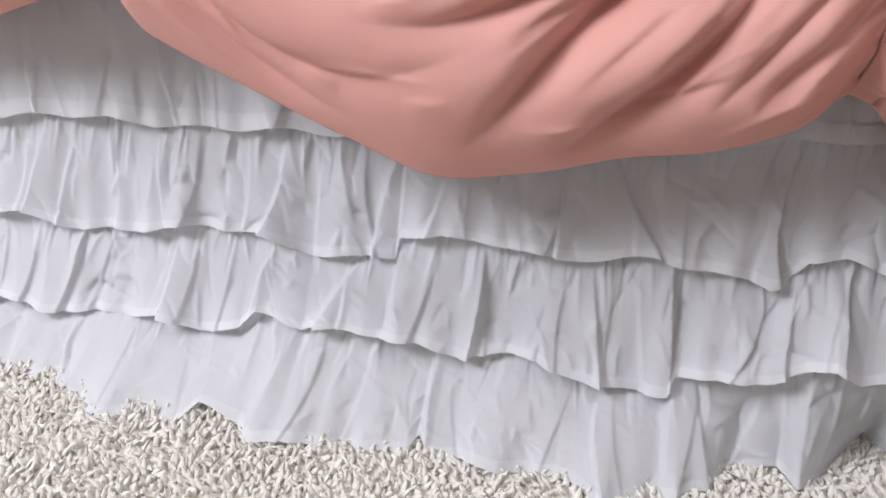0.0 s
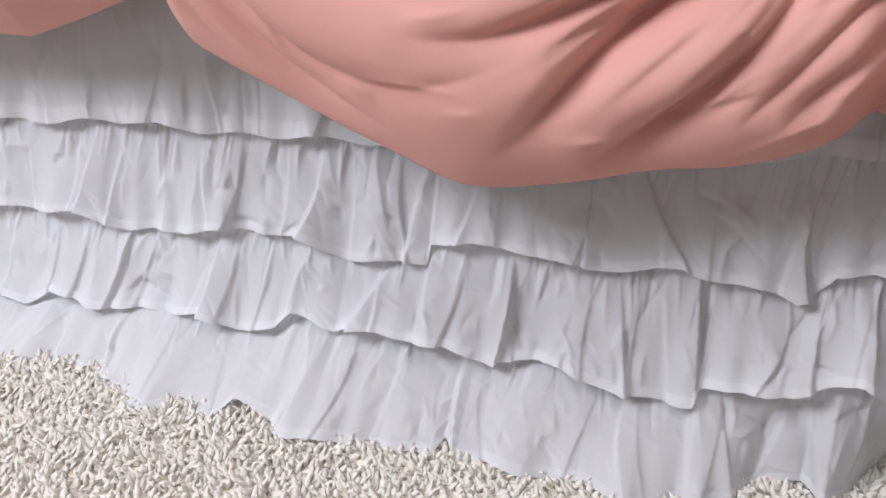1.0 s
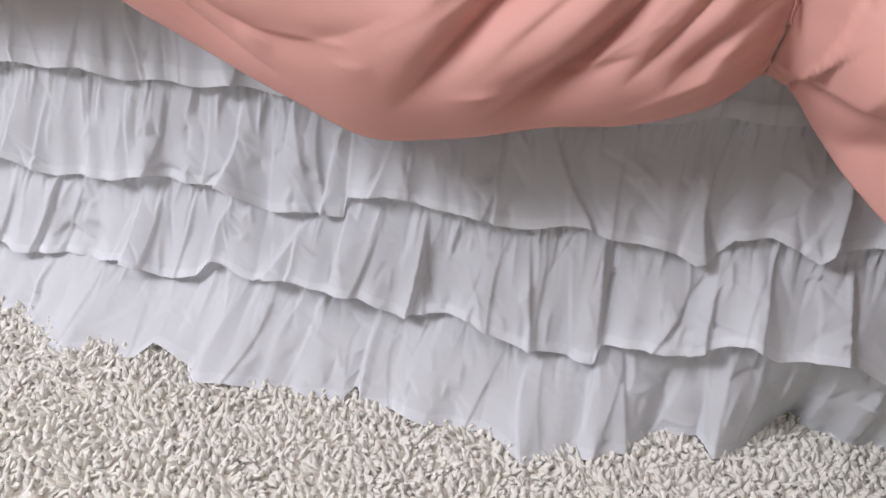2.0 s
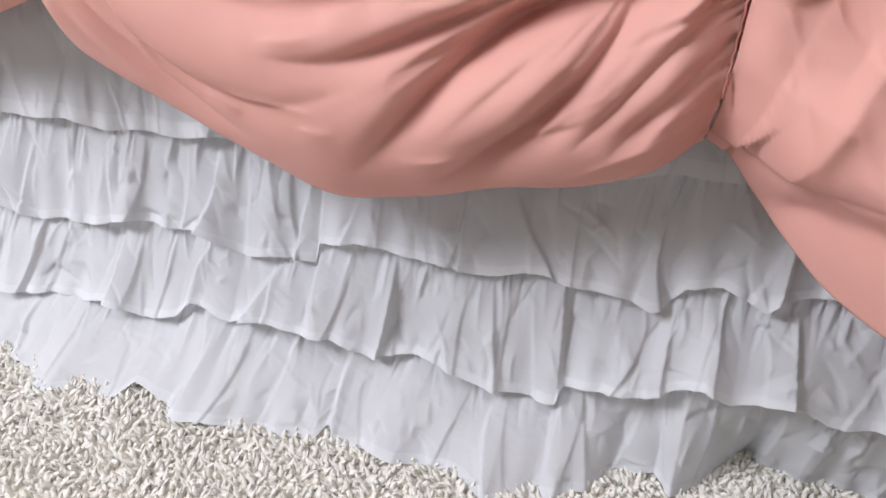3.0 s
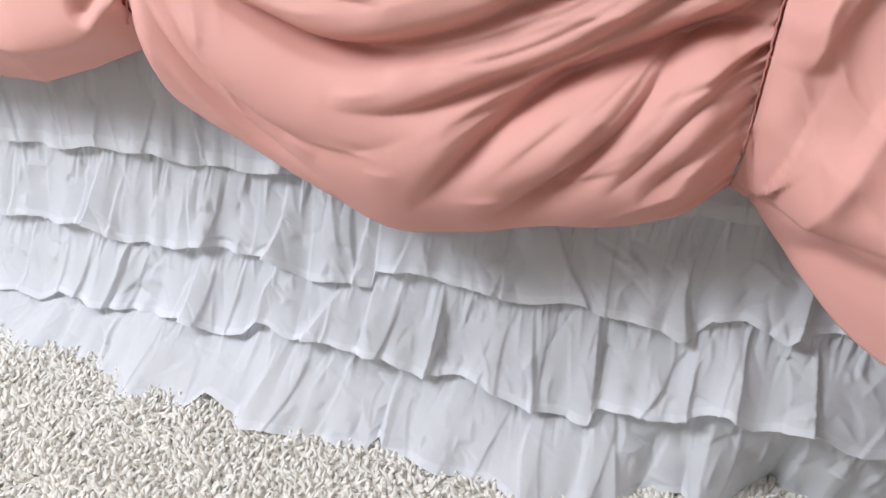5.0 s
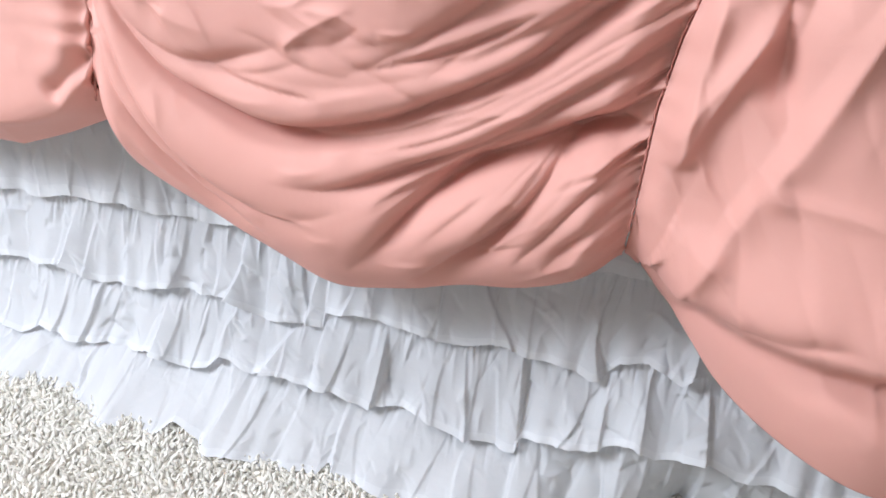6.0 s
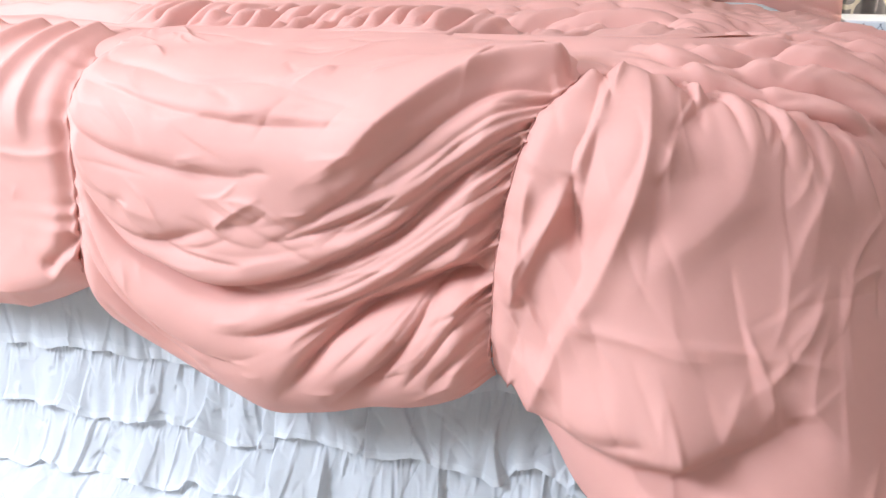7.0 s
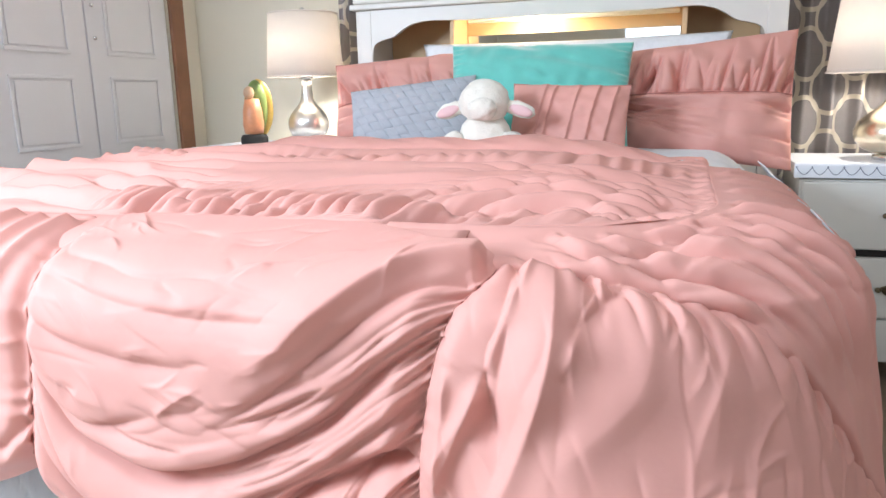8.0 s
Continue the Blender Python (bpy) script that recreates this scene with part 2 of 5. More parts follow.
def fold(S, Q, points, amp, above, below, taper=(0.12, 0.12), cusp=0.4):
    """The height of a fold along a line on the cloth: soft on the one side (above), steep on the other (below); it dies out at its ends."""
    line = curve_through(points)
    best, side, along = np.full(S.shape, 1e9), np.zeros(S.shape), np.zeros(S.shape)
    count = len(line) - 1
    way = 1 if line[-1][0] >= line[0][0] else -1
    for i in range(count):
        a, d = line[i], line[i + 1] - line[i]
        size = max(float(d @ d), 1e-12)
        t = np.clip(((S - a[0]) * d[0] + (Q - a[1]) * d[1]) / size, 0, 1)
        ds, dq = S - a[0] - t * d[0], Q - a[1] - t * d[1]
        dist = ds * ds + dq * dq
        near = dist < best
        best = np.where(near, dist, best)
        side = np.where(near, np.sign(way * (dq * d[0] - ds * d[1])), side)
        along = np.where(near, (i + t) / count, along)
    width = np.where(side < 0, above, below)
    ends = smoothstep(0, max(taper[0], 1e-3), along) * smoothstep(0, max(taper[1], 1e-3), 1 - along)
    if taper[0] == 0:
        ends = smoothstep(0, max(taper[1], 1e-3), 1 - along)
    if taper[1] == 0:
        ends = smoothstep(0, max(taper[0], 1e-3), along) if taper[0] else np.ones(S.shape)
    dist = np.sqrt(best + 0.0012 ** 2)
    return amp * ((1 - cusp) * np.exp(-best / width ** 2) + cusp * np.exp(-dist / width)) * ends


def ripples(S, Q, seed, count, low, high, angle=None, spread=3.2, sharp=1.0):
    """Small uneven wrinkles: a sum of waves whose strength drifts over the cloth."""
    rng = np.random.default_rng(seed)
    total = np.zeros(S.shape)
    for _ in range(count):
        a = rng.uniform(0, math.pi) if angle is None else angle + rng.normal(0, spread)
        k = 2 * math.pi / rng.uniform(low, high)
        phase, drift = rng.uniform(0, 6.28, 3), rng.uniform(3, 9, 2)
        wave = np.sin(k * (S * math.cos(a) + Q * math.sin(a)) + phase[0] + 1.3 * np.sin(drift[0] * S + phase[1]))
        wave = np.sign(wave) * np.abs(wave) ** sharp
        total += wave * (0.5 + 0.5 * np.sin(drift[1] * Q + drift[0] * 0.7 * S + phase[2])) / k
    return total


def creases(S, Q, seed, count, box4, slope, size=(0.03, 0.10), amp=(0.0008, 0.0023), width=(0.003, 0.007)):
    """Short crisp creases left by packing; slope gives their lie by the place."""
    rng = np.random.default_rng(seed)
    total = np.zeros(S.shape)
    for _ in range(count):
        s0, q0 = rng.uniform(box4[0], box4[1]), rng.uniform(box4[2], box4[3])
        a = slope(s0, q0) + rng.normal(0, 0.30)
        r = rng.uniform(*size) / 2
        bend = rng.normal(0, 0.12) * r
        ends = [(s0 - r * math.cos(a), q0 - r * math.sin(a)), (s0 - bend * math.sin(a), q0 + bend * math.cos(a)), (s0 + r * math.cos(a), q0 + r * math.sin(a))]
        w = rng.uniform(*width)
        total += fold(S, Q, ends, rng.choice((-1, 1)) * rng.uniform(*amp), w, w * rng.uniform(1.5, 4.0), (0.45, 0.45), 0.85)
    return total


def smooth_line(xs, ys):
    """A rounded line through a few places, by x."""
    line = curve_through(list(zip(xs, ys)), 12)
    return lambda S: np.interp(S, line[:, 0], line[:, 1])


# ---- the room ----
X0, X1, Y0, Y1, TOP = -1.86, 3.10, -3.60, 3.05, 2.44
box_part("floor", (X0 - 0.1, X1 + 0.1, Y0 - 0.1, Y1 + 0.1, -0.10, -0.012), carpet_mat, bevel=0)
tagged(bpy.data.objects["floor"], "tan low-pile carpet on the bedroom floor", "floor", kind="structure")
box_part("ceiling", (X0 - 0.1, X1 + 0.1, Y0 - 0.1, Y1 + 0.1, TOP, TOP + 0.1), ceiling_mat, bevel=0)
tagged(bpy.data.objects["ceiling"], "plain white painted ceiling", "ceiling", kind="structure")


def wall(name, along, at, thick, a0, a1, holes, label):
    """A wall with thickness; the openings go through it. along: the axis it runs by."""
    bm = bmesh.new()
    cuts = sorted({a0, a1, *[h[0] for h in holes], *[h[1] for h in holes]})
    for c0, c1 in zip(cuts, cuts[1:]):
        mid = (c0 + c1) / 2
        spans = [(-0.012, TOP)]
        for h0, h1, z0, z1 in holes:
            if h0 < mid < h1:
                spans = [s for s in ((-0.012, z0), (z1, TOP)) if s[1] - s[0] > 0.01]
        for z0, z1 in spans:
            if along == "x":
                box(bm, c0, c1, min(at, at + thick), max(at, at + thick), z0, z1)
            else:
                box(bm, min(at, at + thick), max(at, at + thick), c0, c1, z0, z1)
    ob = part(name, bm, wall_mat, smooth=False)
    return tagged(ob, label, "wall", kind="structure")


# the rear opening is added, out of view, to go with the frontal fill
SIDE_WINDOW, REAR_FILL_OPENING, DOORWAY = (-1.475, 0.375, 1.10, 2.36), (-0.2, 1.4, 1.1, 2.3), (1.28, 2.83, -0.012, 2.06)
wall("wall_west", "y", X0, -0.12, Y0, Y1, [SIDE_WINDOW, DOORWAY], "cream painted wall with the closet doorway")
# opening invented for the east fill; this wall is never in view
EAST_FILL_OPENING = (-0.95, 0.35, 1.40, 2.30)
wall("wall_east", "y", X1, 0.12, Y0, Y1, [EAST_FILL_OPENING], "cream painted wall with an added high opening for fill light")
wall("wall_north", "x", Y1, 0.12, X0 - 0.12, X1 + 0.12, [], "cream painted wall behind the headboard")
wall("wall_south", "x", Y0, -0.12, X0 - 0.12, X1 + 0.12, [REAR_FILL_OPENING], "cream painted wall with an added window opening for fill light")


# ---- the bed ----
bed = thing("bed", (0.04, 1.66, 0), "queen bed base and mattress under the pink comforter", "bed")
box_part("base", (-0.74, 0.70, -0.76, 1.0, 0.12, 0.42), frame_mat, bed, 0.02)
box_part("mattress", (-0.76, 0.70, -0.71, 1.0, 0.42, 0.80), mattress_mat, bed, 0.06, smooth=True)
for lx in (-0.66, 0.66):
    for ly in (-0.70, 0.9):
        box_part("leg", (lx - 0.03, lx + 0.03, ly - 0.03, ly + 0.03, -0.012, 0.12), black_and_gap_shade, bed, 0.004)

# the cloth's plan: straight along the foot, round the corner, then along the side
CORNER_X, CORNER_R, FRONT = 0.29, 0.55, 0.615


def outline(S):
    """Place and outward direction on the plan line, by the length S along it."""
    arc = CORNER_R * math.pi / 2
    a = np.clip((S - CORNER_X) / CORNER_R, 0, math.pi / 2)
    x = np.where(S < CORNER_X, S, CORNER_X + CORNER_R * np.sin(a))
    y = FRONT + CORNER_R * (1 - np.cos(a)) + np.maximum(S - CORNER_X - arc, 0)
    return x, y, np.sin(a), -np.cos(a)


# the cloth's way over the foot edge: how far in, how high
EDGE = curve_through([(0.235, 0.847), (0.15, 0.837), (0.08, 0.813), (0.025, 0.771), (0.0, 0.710), (0.0, 0.60), (0.0, 0.30), (0.0, -0.3)], 20)
EDGE_LENGTH = np.concatenate([[0], np.cumsum(np.hypot(*np.diff(EDGE, axis=0).T))])


def profile(Q):
    """How far the cloth lies in from the plan line, and how high, by the length Q from its top seam."""
    return np.interp(Q, EDGE_LENGTH, EDGE[:, 0]), np.interp(Q, EDGE_LENGTH, EDGE[:, 1])


def flare(S, Q):
    """The lean outwards of the hanging cloth."""
    z = profile(Q)[1]
    mid = 0.08 * (0.66 - z + np.sqrt((0.66 - z) ** 2 + 0.05 ** 2))
    corner = 0.33 * (0.69 - z + np.sqrt((0.69 - z) ** 2 + 0.10 ** 2))
    mid, corner = mid * smoothstep(0.80, 0.66, z), corner * smoothstep(0.845, 0.68, z)
    return mid + (corner - mid) * smoothstep(0.26, 0.44, S) * (1 - 0.90 * smoothstep(0.55, 0.88, S))


def cloth(S, Q, disp):
    x, y, nx, ny = outline(S)
    inset, z = profile(Q)
    out = flare(S, Q) - inset + disp * np.clip((0.85 - z) / 0.10, 0, 1)
    return x + nx * out, y + ny * out, z + disp * np.clip((z - 0.72) / 0.1, 0, 1)


comforter = thing("comforter", (0, 0, 0), "dusty pink ruched microfibre comforter draped over the bed", "comforter")
SEAM_Q = [-0.1, 0.118, 0.15, 0.217, 0.28, 0.35, 0.42, 0.8]
SEAM_S = [0.325, 0.315, 0.305, 0.268, 0.252, 0.237, 0.229, 0.229]


def seam_right(Q):
    return np.interp(Q, SEAM_Q, SEAM_S)


def middle_top(S):
    return 0.105 * smoothstep(0.02, 0.30, S) + 0.06 * smoothstep(-0.37, -0.44, S)


middle_hem = smooth_line([-0.45, -0.39, -0.30, -0.20, -0.11, -0.03, 0.06, 0.14, 0.24], [0.564, 0.608, 0.646, 0.682, 0.709, 0.698, 0.674, 0.656, 0.610])


def between(a, b, share, count=7):
    """A line that runs part of the way from one line to the next."""
    la, lb = curve_through(a), curve_through(b)
    t = np.linspace(0, 1, count)
    pick = [np.stack([np.interp(t, np.linspace(0, 1, len(q)), q[:, k]) for k in (0, 1)], -1) for q in (la, lb)]
    return [tuple(p) for p in pick[0] * (1 - share) + pick[1] * share]


# the main swags: where they run, how deep, how they die out
SWAGS = [
    ([(0.288, 0.172), (0.219, 0.198), (0.167, 0.240), (0.093, 0.300), (-0.015, 0.383), (-0.120, 0.443)], 0.015, (0.05, 0.35)),
    ([(0.258, 0.262), (0.203, 0.298), (0.143, 0.348), (0.092, 0.396), (0.016, 0.441), (-0.059, 0.477), (-0.165, 0.503), (-0.250, 0.488), (-0.336, 0.454), (-0.402, 0.379), (-0.424, 0.293)], 0.030, (0.02, 0.30)),
    ([(0.243, 0.344), (0.198, 0.378), (0.143, 0.420), (0.062, 0.480), (-0.018, 0.521), (-0.106, 0.559), (-0.191, 0.561)], 0.022, (0.02, 0.35)),
    ([(0.237, 0.403), (0.185, 0.437), (0.120, 0.474), (0.057, 0.510), (0.006, 0.552), (-0.039, 0.606), (-0.085, 0.672)], 0.026, (0.06, 0.25)),
    ([(0.235, 0.439), (0.180, 0.446), (0.151, 0.470), (0.131, 0.518), (0.098, 0.569), (0.049, 0.620), (-0.009, 0.675)], 0.021, (0.02, 0.15)),
    ([(0.233, 0.470), (0.200, 0.490), (0.173, 0.525), (0.142, 0.572), (0.110, 0.620)], 0.014, (0.02, 0.3)),
    ([(0.232, 0.500), (0.196, 0.540), (0.171, 0.575), (0.146, 0.615)], 0.012, (0.02, 0.3)),
]


def middle_relief(S, Q):
    d = np.zeros(S.shape)
    # the high roll that falls from the gathered seam across the panel
    d += fold(S, Q, [(0.300, 0.140), (0.226, 0.160), (0.179, 0.192), (0.133, 0.226), (0.080, 0.262), (0.010, 0.310), (-0.060, 0.352)], 0.0270, 0.055, 0.0110, (0.05, 0.40))
    for line, depth, taper in SWAGS:
        d += fold(S, Q, line, -1.3 * depth, 0.0085, 0.026, taper, 0.9)
    # lesser tucks that start at the gathered seam and soon die out
    for k, (share, depth) in enumerate(((0.35, 0.008), (0.5, 0.008), (0.55, 0.006), (0.5, 0.005), (0.5, 0.005))):
        d += fold(S, Q, between(SWAGS[k][0], SWAGS[k + 1][0], share), -depth, 0.008, 0.018, (0.0, 0.6), 0.85)
    d += fold(S, Q, between(SWAGS[0][0], SWAGS[1][0], 0.70), -0.006, 0.008, 0.018, (0.0, 0.68), 0.7)
    # many thin creases that follow the swags, each over a part of the way
    rng = np.random.default_rng(9)
    for _ in range(46):
        k = rng.integers(0, 4)
        run = between(SWAGS[k][0], SWAGS[k + 1][0], rng.uniform(0.05, 0.95), 24)
        a = int(rng.uniform(0, 15))
        run = run[a:a + int(rng.uniform(6, 11))][::2]
        if len(run) > 2:
            d += fold(S, Q, run, -rng.uniform(0.003, 0.008), 0.0030, rng.uniform(0.008, 0.018), (0.25 if a else 0.0, 0.5), 0.9)
    # the small loop where the cloth is caught in the seam
    d += fold(S, Q, [(0.233, 0.452), (0.212, 0.458), (0.192, 0.476), (0.176, 0.508)], 0.011, 0.010, 0.007, (0.05, 0.4), 0.5)
    # the fan at the other seam
    d += fold(S, Q, [(-0.425, 0.280), (-0.408, 0.357), (-0.360, 0.415), (-0.282, 0.440), (-0.213, 0.424), (-0.148, 0.401)], -0.016, 0.009, 0.020, (0.05, 0.3), 0.85)
    d += fold(S, Q, [(-0.423, 0.388), (-0.375, 0.483), (-0.315, 0.554), (-0.244, 0.599), (-0.157, 0.607), (-0.056, 0.565)], -0.016, 0.009, 0.022, (0.05, 0.4), 0.85)
    d += fold(S, Q, [(-0.428, 0.430), (-0.399, 0.486), (-0.343, 0.558), (-0.263, 0.619), (-0.174, 0.660)], -0.017, 0.009, 0.020, (0.05, 0.3), 0.85)
    d += fold(S, Q, [(-0.424, 0.267), (-0.347, 0.308), (-0.240, 0.330), (-0.144, 0.335), (-0.076, 0.324)], -0.012, 0.009, 0.020, (0.05, 0.35), 0.85)
    d += fold(S, Q, [(-0.428, 0.215), (-0.349, 0.230), (-0.250, 0.252), (-0.108, 0.266), (-0.010, 0.264), (0.064, 0.258)], -0.010, 0.008, 0.020, (0.1, 0.25), 0.85)
    d += fold(S, Q, [(-0.390, 0.180), (-0.300, 0.196), (-0.216, 0.218), (-0.120, 0.212), (-0.016, 0.230), (0.088, 0.252)], -0.009, 0.007, 0.018, (0.1, 0.25), 0.85)
    d += fold(S, Q, [(-0.407, 0.283), (-0.367, 0.351), (-0.300, 0.395), (-0.220, 0.405)], 0.006, 0.016, 0.010, (0.1, 0.4), 0.6)
    # crisp creases that the packing left
    d += fold(S, Q, [(-0.165, 0.412), (-0.149, 0.397), (-0.119, 0.377), (-0.080, 0.355)], 0.0060, 0.010, 0.0040, (0.2, 0.3), 0.9)
    d += fold(S, Q, [(-0.150, 0.402), (-0.110, 0.398), (-0.070, 0.372)], -0.0045, 0.005, 0.0060, (0.2, 0.3), 0.9)
    d += fold(S, Q, [(-0.120, 0.400), (-0.020, 0.440), (0.040, 0.452)], -0.0050, 0.006, 0.0120, (0.2, 0.4), 0.9)
    d += fold(S, Q, [(-0.060, 0.205), (-0.030, 0.190), (0.000, 0.188)], 0.004, 0.006, 0.005, (0.2, 0.3), 0.9)
    d += fold(S, Q, [(-0.090, 0.170), (-0.050, 0.200), (-0.010, 0.205)], -0.003, 0.005, 0.007, (0.2, 0.3), 0.9)
    d += fold(S, Q, [(0.100, 0.330), (0.060, 0.322), (0.020, 0.345)], 0.004, 0.008, 0.006, (0.3, 0.3), 0.9)
    d += fold(S, Q, [(0.120, 0.440), (0.060, 0.450), (0.000, 0.470)], 0.004, 0.008, 0.006, (0.3, 0.3), 0.9)
    # gathers along both seams
    near = np.maximum(seam_right(Q) - S, 0)
    d *= (0.3 + 0.7 * smoothstep(0.0, 0.03, near)) * (0.15 + 0.85 * smoothstep(0.0, 0.05, S + 0.437))
    phase = (Q + 0.75 * S) * 2 * math.pi
    pleat = 2.4 * np.abs(np.sin(phase / 0.054 + 1.0 * np.sin(phase / 0.17))) ** 0.65 - 1.6 + 0.6 * np.sin(phase / 0.0163 + 1.3)
    uneven = 0.55 + 0.45 * np.sin(phase / 0.105 + 2.0 * np.sin(phase / 0.29) + 9 * near)
    d += 0.0065 * pleat * uneven * np.exp(-near / (0.010 + 0.024 * uneven)) * smoothstep(0.10, 0.17, Q)
    far = np.maximum(S + 0.437, 0)
    fan = (Q - 1.25 * S) * 2 * math.pi
    d += 0.004 * np.sin(fan / 0.041 + 2.6 * np.sin(fan / 0.19)) * (0.5 + 0.5 * np.sin(fan / 0.13)) * np.exp(-far / 0.022)
    d += 0.026 * smoothstep(0.10, 0.26, Q) * smoothstep(0.0, 0.05, near) * smoothstep(0.0, 0.05, far)
    # the cloth sinks to the seams
    d -= 0.016 * np.exp(-(near / 0.016) ** 2) + 0.014 * np.exp(-(far / 0.016) ** 2)
    d += creases(S, Q, 6, 110, (-0.42, 0.22, 0.05, 0.66), lambda s, q: -0.9 * smoothstep(-0.15, 0.2, s) + 0.8 * smoothstep(-0.1, -0.42, s), (0.04, 0.16), (0.0016, 0.0046), (0.0025, 0.006))
    return d + 0.010 * ripples(S, Q, 4, 9, 0.05, 0.16) + 0.005 * ripples(S, Q, 5, 8, 0.02, 0.05)


def right_top(S):
    return np.interp(S, [0.22, 0.315, 0.42, 0.52, 0.595, 0.655, 0.735, 0.82, 0.887, 1.02], [0.106, 0.106, 0.126, 0.170, 0.205, 0.232, 0.292, 0.380, 0.480, 0.62])


right_hem = smooth_line([0.22, 0.25, 0.285, 0.322, 0.36, 0.45, 0.60, 0.80, 1.2], [0.586, 0.592, 0.628, 0.664, 0.686, 0.700, 0.72, 0.72, 0.72])


def right_relief(S, Q):
    d = np.zeros(S.shape)
    d += fold(S, Q, [(0.410, 0.112), (0.405, 0.220), (0.388, 0.310), (0.357, 0.405), (0.330, 0.470), (0.307, 0.540), (0.290, 0.596)], 0.0290, 0.042, 0.0180, (0.25, 0.02), 0.85)
    d += fold(S, Q, [(0.372, 0.310), (0.345, 0.400), (0.315, 0.480), (0.298, 0.540)], -0.0180, 0.028, 0.0160, (0.3, 0.2), 0.8)
    d += fold(S, Q, [(0.382, 0.125), (0.345, 0.223), (0.317, 0.312)], 0.0130, 0.022, 0.0090, (0.15, 0.15), 0.8)
    d += fold(S, Q, [(0.348, 0.230), (0.336, 0.320), (0.325, 0.400)], -0.0130, 0.014, 0.0165, (0.2, 0.3), 0.8)
    d += fold(S, Q, [(0.316, 0.318), (0.280, 0.405), (0.255, 0.475)], 0.0110, 0.018, 0.0090, (0.15, 0.2), 0.8)
    d += fold(S, Q, [(0.482, 0.163), (0.440, 0.235), (0.408, 0.300)], 0.0120, 0.020, 0.0105, (0.15, 0.3), 0.8)
    d += fold(S, Q, [(0.517, 0.175), (0.525, 0.242), (0.492, 0.318), (0.410, 0.390), (0.37, 0.45)], 0.008, 0.030, 0.026, (0.1, 0.3))
    d += fold(S, Q, [(0.475, 0.170), (0.446, 0.215), (0.420, 0.260)], -0.0090, 0.012, 0.0090, (0.1, 0.3), 0.8)
    d += fold(S, Q, [(0.252, 0.590), (0.292, 0.598), (0.342, 0.590), (0.380, 0.580), (0.410, 0.572)], 0.012, 0.055, 0.020, (0.02, 0.25), 0.4)
    d += fold(S, Q, [(0.300, 0.640), (0.350, 0.622), (0.410, 0.610), (0.450, 0.590)], -0.0140, 0.020, 0.0200, (0.2, 0.35), 0.4)
    d += fold(S, Q, [(0.420, 0.565), (0.460, 0.556), (0.515, 0.540)], 0.006, 0.040, 0.0200, (0.2, 0.25), 0.4)
    d += fold(S, Q, [(0.330, 0.466), (0.430, 0.460), (0.510, 0.468), (0.600, 0.492)], 0.0035, 0.005, 0.010, (0.1, 0.2))
    d += fold(S, Q, [(0.620, 0.385), (0.600, 0.453), (0.585, 0.520), (0.575, 0.590)], 0.002, 0.003, 0.010, (0.2, 0.2))
    d += fold(S, Q, [(0.560, 0.200), (0.590, 0.300), (0.565, 0.420)], 0.0080, 0.035, 0.0225, (0.2, 0.4), 0.7)
    d += fold(S, Q, [(0.640, 0.240), (0.680, 0.340), (0.690, 0.470)], 0.0080, 0.026, 0.0160, (0.15, 0.4), 0.6)
    d += fold(S, Q, [(0.700, 0.290), (0.740, 0.400), (0.750, 0.560)], 0.0080, 0.024, 0.0160, (0.15, 0.3), 0.6)
    d += fold(S, Q, [(0.270, 0.300), (0.263, 0.390), (0.262, 0.470)], 0.0120, 0.012, 0.0090, (0.2, 0.2), 0.8)
    near = np.maximum(S - seam_right(Q), 0)
    d += 0.0016 * np.sin(Q * 2 * math.pi / 0.036 + 1.8 * np.sin(Q * 31)) * np.exp(-near / 0.018)
    d -= 0.016 * np.exp(-(near / 0.016) ** 2)
    down = Q - right_top(S)
    d += 0.0045 * np.sin(S * 2 * math.pi / 0.046 + 1.7 * np.sin(S * 27)) * np.exp(-down / 0.05) - 0.014 * np.exp(-(down / 0.018) ** 2)
    d += creases(S, Q, 13, 90, (0.26, 0.85, 0.16, 0.66), lambda s, q: 1.3 + 0.9 * smoothstep(0.35, 0.6, s), (0.05, 0.20), (0.0018, 0.0052), (0.0022, 0.006))
    # a valley beside the main fold, and the pouch that hangs over the lower part
    d += fold(S, Q, [(0.345, 0.150), (0.339, 0.225), (0.322, 0.280), (0.327, 0.335), (0.340, 0.391), (0.346, 0.440)], -0.016, 0.007, 0.022, (0.15, 0.3), 0.75)
    d += fold(S, Q, [(0.318, 0.300), (0.300, 0.350), (0.268, 0.405), (0.246, 0.452)], 0.012, 0.010, 0.016, (0.15, 0.2), 0.7)
    d += fold(S, Q, [(0.560, 0.530), (0.525, 0.553), (0.487, 0.568), (0.453, 0.596), (0.415, 0.630)], -0.024, 0.026, 0.030, (0.2, 0.2), 0.6)
    d += fold(S, Q, [(0.255, 0.580), (0.290, 0.600), (0.340, 0.596), (0.385, 0.578), (0.415, 0.560)], -0.024, 0.014, 0.030, (0.02, 0.25), 0.7)
    d += fold(S, Q, [(0.332, 0.458), (0.384, 0.458), (0.432, 0.470), (0.480, 0.474)], 0.0040, 0.006, 0.010, (0.1, 0.3), 0.9)
    d += fold(S, Q, [(0.499, 0.180), (0.462, 0.217), (0.417, 0.258)], -0.012, 0.008, 0.020, (0.1, 0.3), 0.75)
    # small tucks that run down from the gathered top
    for s0 in (0.345, 0.455, 0.500, 0.548, 0.588, 0.630, 0.668, 0.715, 0.770, 0.820):
        q0 = float(right_top(s0))
